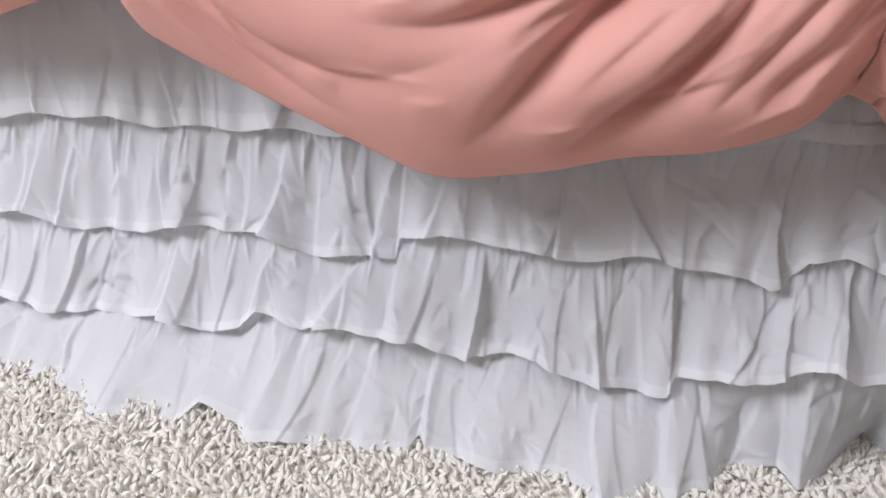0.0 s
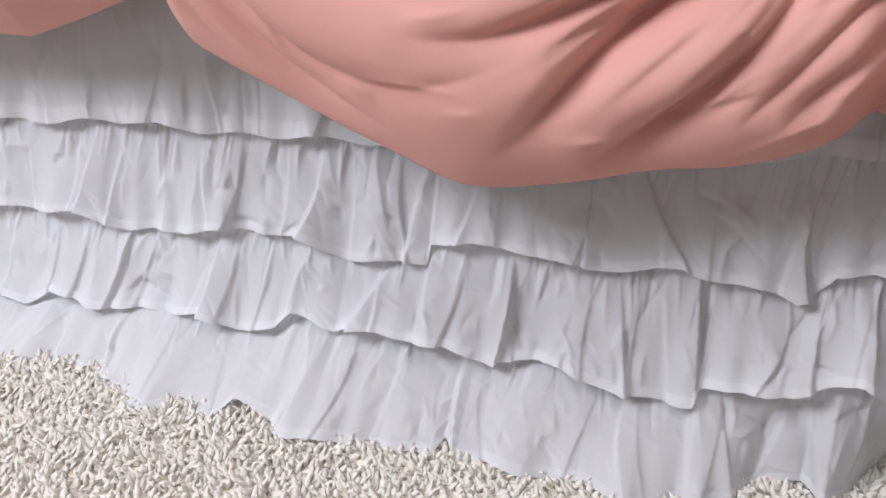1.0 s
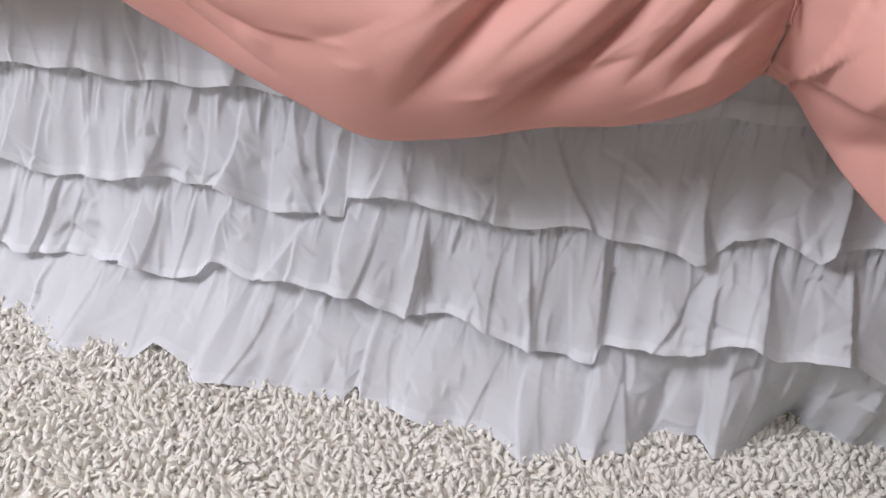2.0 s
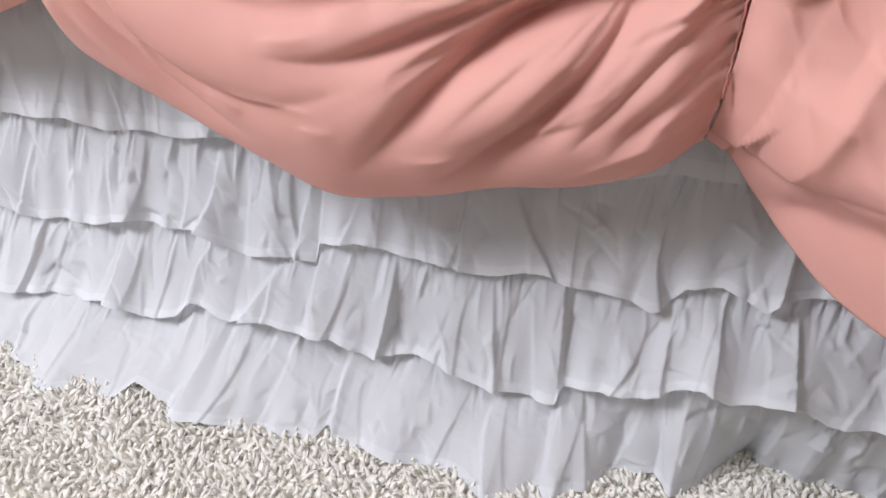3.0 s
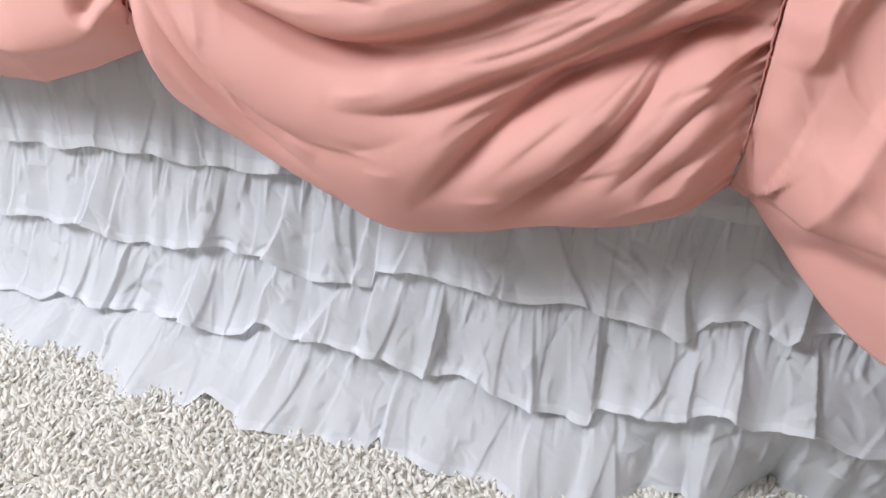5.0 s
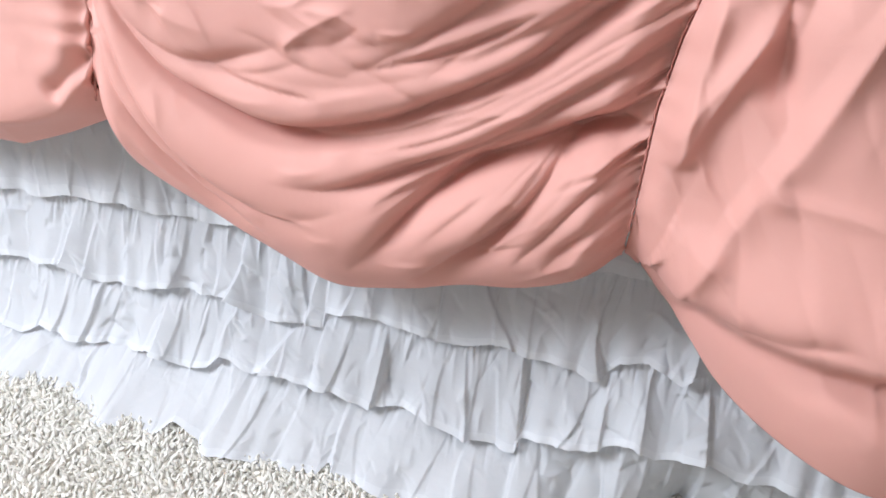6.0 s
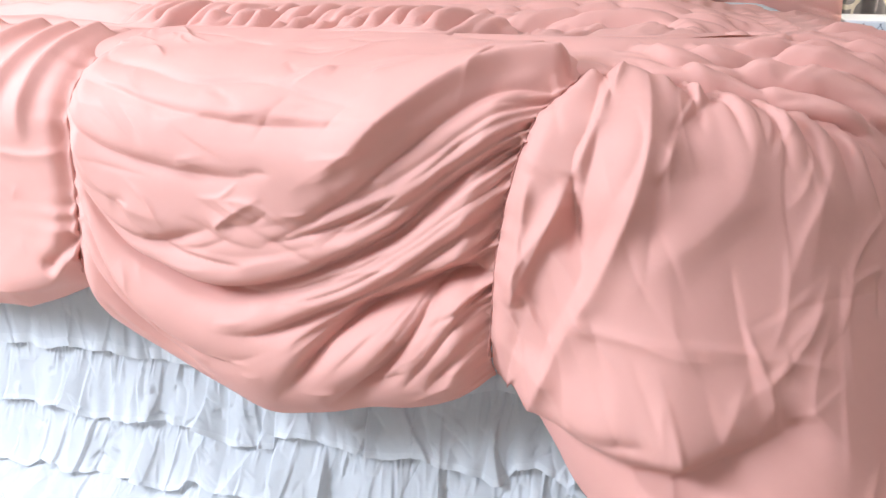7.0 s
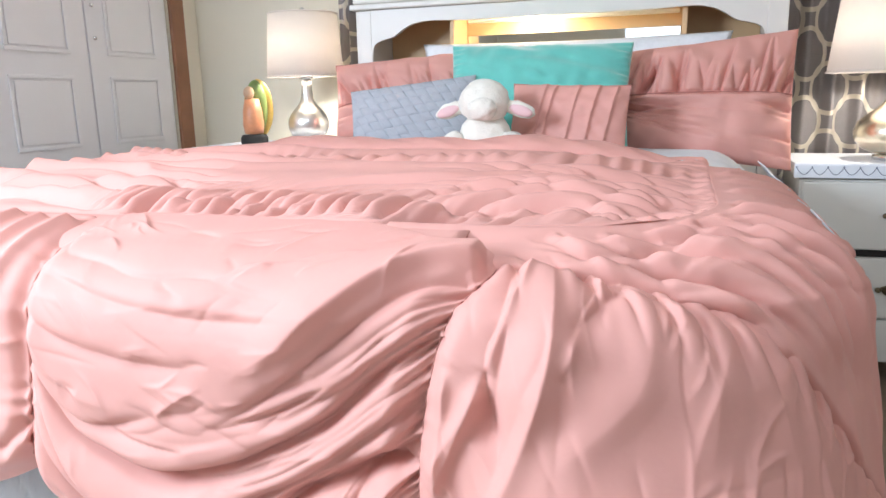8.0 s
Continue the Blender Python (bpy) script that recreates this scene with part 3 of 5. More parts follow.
        d += fold(S, Q, [(s0, q0), (s0 + 0.012, q0 + 0.05), (s0 + 0.014, q0 + 0.11)], -0.014, 0.005, 0.014, (0.0, 0.6), 0.9)
    # the lower part falls back under the belly of the corner
    belly = np.interp(S, [0.25, 0.34, 0.41, 0.50, 0.60, 0.80], [0.600, 0.590, 0.572, 0.552, 0.545, 0.56])
    d -= 0.042 * smoothstep(0.0, 0.045, Q - belly) * smoothstep(0.25, 0.33, S) * (1 - smoothstep(0.38, 0.56, S))
    return d + 0.012 * ripples(S, Q, 11, 9, 0.06, 0.2) + 0.006 * ripples(S, Q, 12, 8, 0.02, 0.06)


def left_relief(S, Q):
    d = np.zeros(S.shape)
    d += fold(S, Q, [(-0.480, 0.060), (-0.500, 0.200), (-0.520, 0.330)], 0.0175, 0.022, 0.0135, (0.1, 0.4))
    d += fold(S, Q, [(-0.540, 0.060), (-0.555, 0.190), (-0.590, 0.320)], 0.0187, 0.022, 0.0135, (0.1, 0.4))
    d += fold(S, Q, [(-0.620, 0.040), (-0.630, 0.180), (-0.690, 0.340)], 0.0200, 0.028, 0.0150, (0.1, 0.4))
    d += fold(S, Q, [(-0.720, 0.040), (-0.740, 0.200), (-0.780, 0.400)], 0.0200, 0.030, 0.0180, (0.1, 0.4))
    d += fold(S, Q, [(-0.840, 0.040), (-0.850, 0.220), (-0.880, 0.440)], 0.0200, 0.030, 0.0180, (0.1, 0.4))
    d += fold(S, Q, [(-0.447, 0.500), (-0.490, 0.545), (-0.560, 0.565), (-0.640, 0.570)], 0.0225, 0.045, 0.0105, (0.0, 0.3))
    d += fold(S, Q, [(-0.447, 0.470), (-0.475, 0.500), (-0.500, 0.520)], -0.0175, 0.014, 0.0135, (0.0, 0.3))
    d += fold(S, Q, [(-0.447, 0.330), (-0.520, 0.338), (-0.600, 0.330)], 0.003, 0.006, 0.010, (0.1, 0.3))
    near = np.maximum(-0.443 - S, 0)
    d += 0.003 * np.sin(Q * 2 * math.pi / 0.041 + 2.6 * np.sin(Q * 29)) * (0.5 + 0.5 * np.sin(Q * 47)) * np.exp(-near / 0.03) - 0.015 * np.exp(-(near / 0.016) ** 2)
    d += creases(S, Q, 23, 10, (-0.75, -0.45, 0.06, 0.60), lambda s, q: 1.4)
    return d + 0.03 * ripples(S, Q, 21, 9, 0.06, 0.18) + 0.008 * ripples(S, Q, 22, 8, 0.02, 0.06)


def panel(name, s_left, s_right, q_top, q_hem, relief, cols, rows, label, turn=0.06, lift=0.010):
    """A panel of the comforter between two seams; its lower edge turns under."""
    U, V = np.meshgrid(np.linspace(0, 1, cols), np.linspace(0, 1, rows))
    S = s_left(0.35 * V) * (1 - U) + s_right(0.35 * V) * U
    for _ in range(3):
        Q = q_top(S) + (q_hem(S) - q_top(S)) * V
        S = s_left(Q) * (1 - U) + s_right(Q) * U
    X, Y, Z = cloth(S, Q, relief(S, Q))
    under = np.clip((V - 0.80) / 0.20, 0, 1) ** 2
    return grid_mesh(name, X, Y + turn * under, Z + lift * under, pink, comforter, label, solid=0.007)


panel("middle_panel", lambda q: -0.437 + 0 * q, seam_right, middle_top, middle_hem, middle_relief, 400, 330, "swagged pink panel with gathered seams")
panel("right_panel", lambda q: seam_right(q) + 0.002, lambda q: 1.02 + 0 * q, right_top, right_hem, right_relief, 360, 300, "smooth pink corner panel hanging in loose folds", 0.055, -0.016)
panel("left_panel", lambda q: -1.06 + 0 * q, lambda q: -0.440 + 0 * q, lambda S: 0.03 + 0 * S, lambda S: np.interp(S, [-1.1, -0.60, -0.52, -0.44], [0.64, 0.628, 0.598, 0.562]), left_relief, 220, 240, "pink panel with soft upright folds")


SIDE_FOLDS = [
    ((0.34, 0.070), (0.433, 0.105), (0.551, 0.140), (0.617, 0.185), (0.700, 0.235), (0.765, 0.320)),
    ((0.40, 0.050), (0.490, 0.085), (0.590, 0.118), (0.690, 0.170), (0.765, 0.250), (0.815, 0.350)),
    ((0.47, 0.035), (0.560, 0.060), (0.663, 0.086), (0.756, 0.144), (0.800, 0.216), (0.840, 0.310)),
    ((0.56, 0.020), (0.680, 0.045), (0.780, 0.090), (0.835, 0.162), (0.860, 0.260), (0.880, 0.400)),
    ((0.72, 0.020), (0.820, 0.050), (0.880, 0.120), (0.910, 0.230), (0.930, 0.400)),
    ((0.84, 0.020), (0.920, 0.070), (0.960, 0.160), (0.980, 0.300)),
    ((0.95, 0.020), (1.020, 0.080), (1.060, 0.180), (1.080, 0.340)),
]


def inner_relief(S, Q):
    d = -0.012 * (1 - smoothstep(0.62, 0.8, S)) + 0.03 * ripples(S, Q, 31, 6, 0.05, 0.16)
    for k, s0 in enumerate((0.50, 0.62, 0.74, 0.84, 0.95, 1.08, 1.22, 1.38, 1.55, 1.7)):
        d += fold(S, Q, [(s0 - 0.10, 0.02), (s0, 0.14 + 0.02 * (k % 3)), (s0 + 0.10, 0.34), (s0 + 0.14, 0.62)], 0.011, 0.030, 0.014, (0.1, 0.2))
    d += creases(S, Q, 33, 60, (0.40, 1.30, 0.03, 0.50), lambda s, q: 0.9 + 0.4 * q, (0.06, 0.22), (0.003, 0.008), (0.004, 0.008))
    # long folds that follow the top of the corner panel and then hang, and finer ones between them
    for line in SIDE_FOLDS:
        d += fold(S, Q, line, 0.012, 0.012, 0.020, (0.3, 0.3), 0.6)
        d += fold(S, Q, [(a - 0.014, b + 0.020) for a, b in line], -0.024, 0.006, 0.018, (0.25, 0.3), 0.9)
    rng = np.random.default_rng(37)
    for _ in range(26):
        k = rng.integers(0, len(SIDE_FOLDS) - 1)
        run = between(SIDE_FOLDS[k], SIDE_FOLDS[k + 1], rng.uniform(0.1, 0.9), 16)
        a = rng.integers(0, 8)
        d += fold(S, Q, run[a:a + 8:2], -rng.uniform(0.006, 0.013), 0.004, 0.012, (0.3, 0.4), 0.9)
    d += creases(S, Q, 35, 46, (0.32, 1.25, 0.02, 0.26), lambda s, q: 0.22 + 0.5 * q, (0.14, 0.36), (0.004, 0.009), (0.004, 0.008))
    return d * smoothstep(0.0, 0.05, Q) - 0.05 * smoothstep(0.01, 0.06, Q - right_top(S)) * (1 - smoothstep(0.88, 1.02, S))


panel("side_panel", lambda q: 0.10 + 0 * q, lambda q: 1.80 + 0 * q, lambda S: 0 * S, lambda S: np.interp(S, [0.1, 0.7, 0.9, 1.8], [0.50, 0.55, 0.68, 0.66]), inner_relief, 380, 170, "pink ruched panel over the side of the bed", 0.03)
panel("back_layer", lambda q: -1.06 + 0 * q, lambda q: 0.24 + 0 * q, lambda S: 0 * S, lambda S: 0.53 + 0 * S, lambda S, Q: -0.004 - 0.05 * smoothstep(0.10, 0.25, Q), 60, 60, "", 0.0)


def top_sheet():
    """The part that lies on the bed, gathered along the foot seam."""
    V, U = np.meshgrid(np.linspace(0, 1, 300), np.linspace(0, 1, 420), indexing="ij")
    Y = 0.832 + 1.218 * V
    edge = np.where(Y < FRONT + CORNER_R, CORNER_X + np.sqrt(np.maximum((CORNER_R - 0.235) ** 2 - (FRONT + CORNER_R - np.maximum(Y, 0.85)) ** 2, 0)), CORNER_X + CORNER_R - 0.235)
    edge = edge + 0.008
    X = -1.06 + (edge + 1.06) * U
    back = Y - 0.85
    right = smoothstep(-0.05, 0.35, X)
    inward = np.minimum(back, edge - X)
    d = 0.045 * (1 - np.exp(-(inward / 0.22) ** 2)) + 0.020 * (1 - 0.7 * right) * np.exp(-((back - 0.065) / 0.05) ** 2)
    base, d = d, np.zeros(X.shape)
    along = (X - 0.55 * back) * 2 * math.pi
    short = 2.2 * np.abs(np.sin(along / 0.082 + 0.9 * np.sin(along / 0.23))) ** 0.65 - 1.5 + 0.8 * np.abs(np.sin(along / 0.0446 + 0.6 * np.sin(along / 0.13))) ** 0.7
    across = (back - 0.24 * np.maximum(X - 0.05, 0) - 0.10 * np.sin(3.0 * X)) * 2 * math.pi
    long = np.sin(across / 0.072 + 1.2 * np.sin(across / 0.31))
    left = smoothstep(-0.55, -0.42, X)
    d += left * (1 - right) * 0.018 * short * np.exp(-(back / 0.13) ** 2) * smoothstep(0.0, 0.025, back)
    d += right * 0.006 * long * smoothstep(0.0, 0.05, back) * smoothstep(0.62, 0.35, back) * smoothstep(0.0, 0.10, edge - X)
    d += right * 0.004 * short * np.exp(-(back / 0.09) ** 2) * smoothstep(0.0, 0.03, back)
    d += (1 - left) * 0.013 * np.sin((back + 0.12 * X) * 2 * math.pi / 0.12 + 1.4 * np.sin(6 * X)) * smoothstep(0.0, 0.06, back)
    d += 0.010 * np.sin(across / 0.20 + 2.0 * np.sin(4 * X)) * smoothstep(0.3, 0.5, back)
    # a second gathered seam across the bed
    d -= 0.016 * np.exp(-((back - 0.62) / 0.022) ** 2)
    d += 0.005 * np.sin(X * 2 * math.pi / 0.061 + 2.5 * np.sin(X * 13)) * np.exp(-((back - 0.70) / 0.08) ** 2)
    d += 0.025 * ripples(X, Y, 41, 8, 0.05, 0.16) * smoothstep(0.0, 0.06, back)
    # crisp pleats: short ones along the foot seam, long ones drawn to the side
    rng = np.random.default_rng(77)
    for _ in range(34):
        x0, run = rng.uniform(-0.46, 0.30), rng.uniform(0.07, 0.20)
        d += fold(X, back, [(x0, 0.012), (x0 + 0.35 * run, 0.4 * run), (x0 + 0.95 * run, 0.75 * run)], -rng.uniform(0.010, 0.022), 0.005, 0.014, (0.0, 0.6), 0.9)
    for _ in range(60):
        x0, y0, run = rng.uniform(-0.05, 0.45), rng.uniform(0.05, 0.58), rng.uniform(0.14, 0.40)
        d += fold(X, back, [(x0, y0), (x0 + 0.5 * run, y0 + 0.10 * run), (x0 + run, y0 - 0.12 * run)], -rng.uniform(0.006, 0.015), 0.004, 0.013, (0.3, 0.3), 0.85)
    for _ in range(22):
        x0, y0, run = rng.uniform(-1.0, -0.55), rng.uniform(0.03, 0.58), rng.uniform(0.12, 0.34)
        d += fold(X, back, [(x0, y0), (x0 + 0.5 * run, y0 + 0.06 * run), (x0 + run, y0 - 0.05 * run)], -rng.uniform(0.009, 0.022), 0.006, 0.018, (0.3, 0.3), 0.9)
    for _ in range(26):
        x0, y0, run = rng.uniform(-0.95, 0.55), 0.62 + rng.uniform(-0.01, 0.02), rng.uniform(0.05, 0.16)
        d += fold(X, back, [(x0, y0), (x0 + 0.2 * run, y0 + 0.5 * run), (x0 + 0.3 * run, y0 + run)], -rng.uniform(0.005, 0.012), 0.007, 0.016, (0.0, 0.6), 0.8)
    # the long rolls that run from the foot seam to the side
    for line, amp in ((((0.150, 0.030), (0.233, 0.130), (0.372, 0.165), (0.471, 0.110), (0.560, 0.030)), 0.020), (((0.130, 0.070), (0.230, 0.190), (0.353, 0.235), (0.494, 0.190), (0.600, 0.110)), 0.018),
                      (((0.02, 0.10), (0.16, 0.25), (0.34, 0.30), (0.50, 0.27), (0.62, 0.19)), 0.016), (((-0.28, 0.13), (-0.10, 0.26), (0.12, 0.33), (0.34, 0.36)), 0.014),
                      (((-1.02, 0.22), (-0.85, 0.28), (-0.647, 0.216), (-0.461, 0.130)), 0.020), (((-0.95, 0.07), (-0.75, 0.09), (-0.60, 0.060), (-0.47, 0.02)), 0.018), (((-0.95, 0.36), (-0.70, 0.34), (-0.50, 0.25), (-0.36, 0.17)), 0.016)):
        d += fold(X, back, line, 0.7 * amp, 0.016, 0.030, (0.35, 0.35), 0.6)
        d += fold(X, back, [(a, b - 0.028) for a, b in line], -1.1 * amp, 0.007, 0.022, (0.3, 0.3), 0.9)
    # tight gathers where the side seam meets the top
    for _ in range(26):
        x0, y0, run = rng.uniform(0.44, 0.63), rng.uniform(0.12, 0.52), rng.uniform(0.05, 0.12)
        d += fold(X, back, [(x0, y0), (x0 + 0.5 * run, y0 - 0.25 * run), (x0 + run, y0 - 0.7 * run)], -rng.uniform(0.008, 0.016), 0.005, 0.013, (0.2, 0.5), 0.85)
    d *= smoothstep(0.0, 0.05, edge - X)
    d += 0.004 * (np.sin(Y * 2 * math.pi / 0.036 + 2.0 * np.sin(Y * 21)) + 0.5 * np.sin(Y * 2 * math.pi / 0.019)) * np.exp(-(edge - X) / 0.05) * smoothstep(0.0, 0.012, edge - X) * smoothstep(0.03, 0.10, back)
    d += base - 0.006 * smoothstep(0.002, -0.012, back) - 0.03 * smoothstep(0.80, 1.0, back) * smoothstep(0.0, 0.2, edge - X) - 0.004 * smoothstep(0.016, 0.0, edge - X)
    grid_mesh("top_panel", X, Y, 0.847 + d, pink, comforter, "pink ruched top lying over the mattress")


top_sheet()


def turned_edge():
    """The thick upper edge of the comforter, rolled back below the pillows."""
    A, U = np.meshgrid(np.linspace(-0.35 * math.pi, 1.25 * math.pi, 26), np.linspace(0, 1, 220), indexing="ij")
    X = -1.02 + 1.72 * U
    fall = smoothstep(0.22, 0.70, X) * 0.085 + smoothstep(-0.80, -1.02, X) * 0.03
    r = 0.036 + 0.004 * np.sin(9 * X + 1) + 0.003 * np.sin(23 * X)
    Y = 2.02 - 0.05 * np.sin(1.6 * X) - 1.9 * r * np.cos(A)
    Z = 0.874 - fall + r * np.sin(A) + 0.0025 * np.sin(40 * X + 5 * A) + 0.004 * np.sin(17 * X)
    grid_mesh("turned_edge", X, Y, Z, pink, comforter, "plain pink rolled upper edge")


turned_edge()


def seam_cord(name, s_of, q0, q1, out):
    """The dark gathered stitch line along a seam."""
    qs = np.linspace(q0, q1, 90)
    ss = s_of(qs)
    wob = 0.0007 * np.sin(qs * 2 * math.pi / 0.013)
    x, y, z = cloth(ss + wob, qs, out + 0 * qs)
    part(name, tube(bmesh.new(), list(zip(x, y, z)), 0.0013, 6), pink_seam, comforter, "dark gathered stitch line")


seam_cord("seam", seam_right, 0.12, 0.55, -0.0185)
seam_cord("seam", lambda q: -0.4385 + 0 * q, 0.075, 0.52, -0.0175)


# ---- the bed skirt ----
bed_skirt = thing("bed_skirt", (0, 0, 0), "white cotton bed skirt with four gathered ruffle tiers", "bed skirt")


def ruffle(header_z, header_y, hem_z, hem_y, edges, seed, label=""):
    """One gathered tier: a header line, a hem line and overlapping fold edges (place, depth, lean, side)."""
    rng = np.random.default_rng(seed)
    cols, rows = 900, 64
    U, V = np.meshgrid(np.linspace(-1.05, 0.62, cols), np.linspace(0, 1, rows))
    d = np.zeros(U.shape)
    # flat lengths of cloth that lap over one another: one side lies proud and runs out slowly
    laps = list(edges)
    s0 = -1.0
    while s0 < 0.6:
        laps.append((s0, rng.uniform(0.003, 0.008), rng.normal(0, 0.018), rng.choice((-1, 1))))
        s0 += rng.uniform(0.035, 0.095)
    for s0, depth, lean, side in laps:
        bow = rng.normal(0, 0.010)
        k = side * (U - s0 - lean * (1 - V) - bow * np.sin(math.pi * V))
        d += depth * np.where(k > 0, np.exp(-k / rng.uniform(0.035, 0.075)), np.exp(k / 0.0018)) * smoothstep(0.02, rng.uniform(0.4, 0.8), V)
    # gathers below the header, each of its own length
    for _ in range(260):
        s0, w, lean, reach = rng.uniform(-1.0, 0.62), rng.uniform(0.0016, 0.0050), rng.normal(0, 0.022), rng.uniform(0.12, 0.75)
        d += rng.choice((-1, 1)) * rng.uniform(0.002, 0.0075) * np.exp(-np.abs(U - s0 - lean * V) / (w * (0.5 + 1.2 * V))) * smoothstep(reach, reach * 0.15, V)
    # slow swells towards the hem
    d += 0.0060 * (np.sin(U * 2 * math.pi / 0.13 + 2.0 * np.sin(U * 9 + seed)) + 0.6 * np.sin(U * 2 * math.pi / 0.052 + 2.4 * np.sin(U * 17 + seed))) * V ** 1.3
    d += 0.03 * ripples(U, 0.14 * V, seed + 50, 10, 0.03, 0.09) + 0.015 * ripples(U, 0.14 * V, seed + 60, 8, 0.012, 0.03)
    # crumpled creases that lie every way
    d += creases(U, 0.14 * V, seed + 70, 210, (-0.85, 0.55, 0.0, 0.14), lambda s, q: rng.choice((1.45, 1.1, 2.0, 0.6)), (0.02, 0.08), (0.0018, 0.0055), (0.0014, 0.0040))
    d *= 0.80
    zt, zh, yt, yh = header_z(U), hem_z(U), header_y(U), hem_y(U)
    Y = yt + (yh - yt) * V ** 1.25 - d
    Z = zt + (zh - zt) * V + (0.25 * d + 0.003 * np.sin(U * 61 + seed) + 0.0025 * np.sin(U * 23 + 2 * seed)) * V ** 3
    tier = grid_mesh("ruffle", U, Y, Z, white_cotton, bed_skirt, label)
    k = rows - 6
    hem = grid_mesh("hem", U[k:], Y[k:] - 0.0016, Z[k:], hem_cotton, tier, "doubled white hem band")
    return tier


def stepped(xs, ys, soft=0.003):
    return lambda S: np.interp(S, xs, ys)


hem_a = stepped([-1.1, -0.703, -0.545, -0.399, -0.263, 0.099, 0.172, 0.279, 0.9], [0.25, 0.263, 0.278, 0.284, 0.290, 0.321, 0.332, 0.345, 0.37])
hem_b = stepped([-1.1, -0.716, -0.624, -0.554, -0.437, -0.385, -0.324, -0.265, -0.164, -0.160, -0.063, 0.011, 0.114, 0.122, 0.172, 0.226, 0.241, 0.258, 0.293, 0.339, 0.351, 0.6, 0.9],
                [0.14, 0.148, 0.155, 0.146, 0.163, 0.169, 0.171, 0.157, 0.168, 0.194, 0.200, 0.195, 0.208, 0.204, 0.201, 0.192, 0.200, 0.230, 0.236, 0.224, 0.240, 0.25, 0.26])
hem_c = stepped([-1.1, -0.70, -0.658, -0.577, -0.546, -0.443, -0.392, -0.339, -0.318, -0.290, -0.262, -0.246, -0.178, -0.072, -0.066, 0.003, 0.078, 0.147, 0.151, 0.244, 0.298, 0.329, 0.390, 0.43, 0.9],
                [0.02, 0.030, 0.055, 0.052, 0.050, 0.061, 0.055, 0.068, 0.094, 0.092, 0.080, 0.085, 0.087, 0.080, 0.083, 0.089, 0.061, 0.070, 0.090, 0.109, 0.130, 0.117, 0.131, 0.120, 0.14])
hem_d_z = stepped([-1.1, -0.56, -0.54, -0.38, -0.36, -0.30, -0.122, -0.108, -0.094, 0.9], [-0.006, -0.004, -0.003, 0.0, 0.012, 0.0, 0.0, 0.012, 0.0, 0.0])
hem_d_y = stepped([-1.1, -0.66, -0.565, -0.545, -0.525, -0.460, -0.379, -0.360, -0.290, -0.214, -0.121, -0.110, -0.094, -0.020, 0.039, 0.093, 0.134, 0.199, 0.229, 0.273, 0.290, 0.328, 0.385, 0.437, 0.9],
                  [0.55, 0.540, 0.582, 0.577, 0.552, 0.525, 0.534, 0.556, 0.540, 0.532, 0.553, 0.578, 0.568, 0.541, 0.557, 0.534, 0.547, 0.585, 0.610, 0.626, 0.602, 0.628, 0.710, 0.668, 0.70])


box_part("lining", (-1.05, 0.66, 0.752, 0.758, 0.02, 0.62), white_cotton, bed_skirt, 0.001, "plain white lining behind the ruffles")


def at(value):
    return lambda S: value + 0 * S


ruffle(lambda S: hem_a(S) + 0.24, at(0.735), hem_a, at(0.700), [(-0.60, 0.008, 0.01, 1), (0.10, 0.010, 0.0, -1), (0.33, 0.010, 0, 1)], 1)
ruffle(lambda S: hem_a(S) + 0.012, at(0.712), hem_b, at(0.675), [(-0.624, 0.014, 0.03, 1), (-0.437, 0.007, -0.01, 1), (-0.324, 0.014, 0.02, 1), (-0.190, 0.012, 0.03, 1), (0.011, 0.009, 0.0, 1), (0.118, 0.008, -0.07, -1), (0.238, 0.014, 0.0, -1), (0.350, 0.012, -0.02, -1)], 2)
ruffle(lambda S: hem_b(S) + 0.006 + 0.012 * np.sin(S * 9) ** 2, at(0.688), hem_c, at(0.635), [(-0.577, 0.012, 0.02, -1), (-0.440, 0.016, 0.01, 1), (-0.325, 0.014, 0.03, 1), (-0.246, 0.016, 0.06, 1), (-0.069, 0.018, 0.0, -1), (0.077, 0.010, -0.03, -1), (0.149, 0.018, -0.02, -1), (0.256, 0.010, 0.0, -1), (0.308, 0.010, -0.01, -1), (0.389, 0.014, -0.02, -1)], 3)
ruffle(lambda S: hem_c(S) + 0.004 + 0.010 * np.sin(S * 11 + 1) ** 2, at(0.655), hem_d_z, hem_d_y, [(-0.545, 0.012, 0.0, 1), (-0.300, 0.012, -0.02, 1), (-0.100, 0.014, 0.0, 1), (0.090, 0.014, 0.0, 1), (0.20, 0.010, -0.03, -1), (0.285, 0.012, -0.03, 1), (0.395, 0.012, 0.0, 1)], 4)


# ---- the rug: a backing and its tufts ----
rug = thing("shag_rug", (0, 0, 0), "cream shag rug with long twisted pile beside the bed", "rug")
box_part("backing", (-1.35, 0.78, -0.75, 0.86, -0.012, -0.002), backing_mat, rug, 0.002)


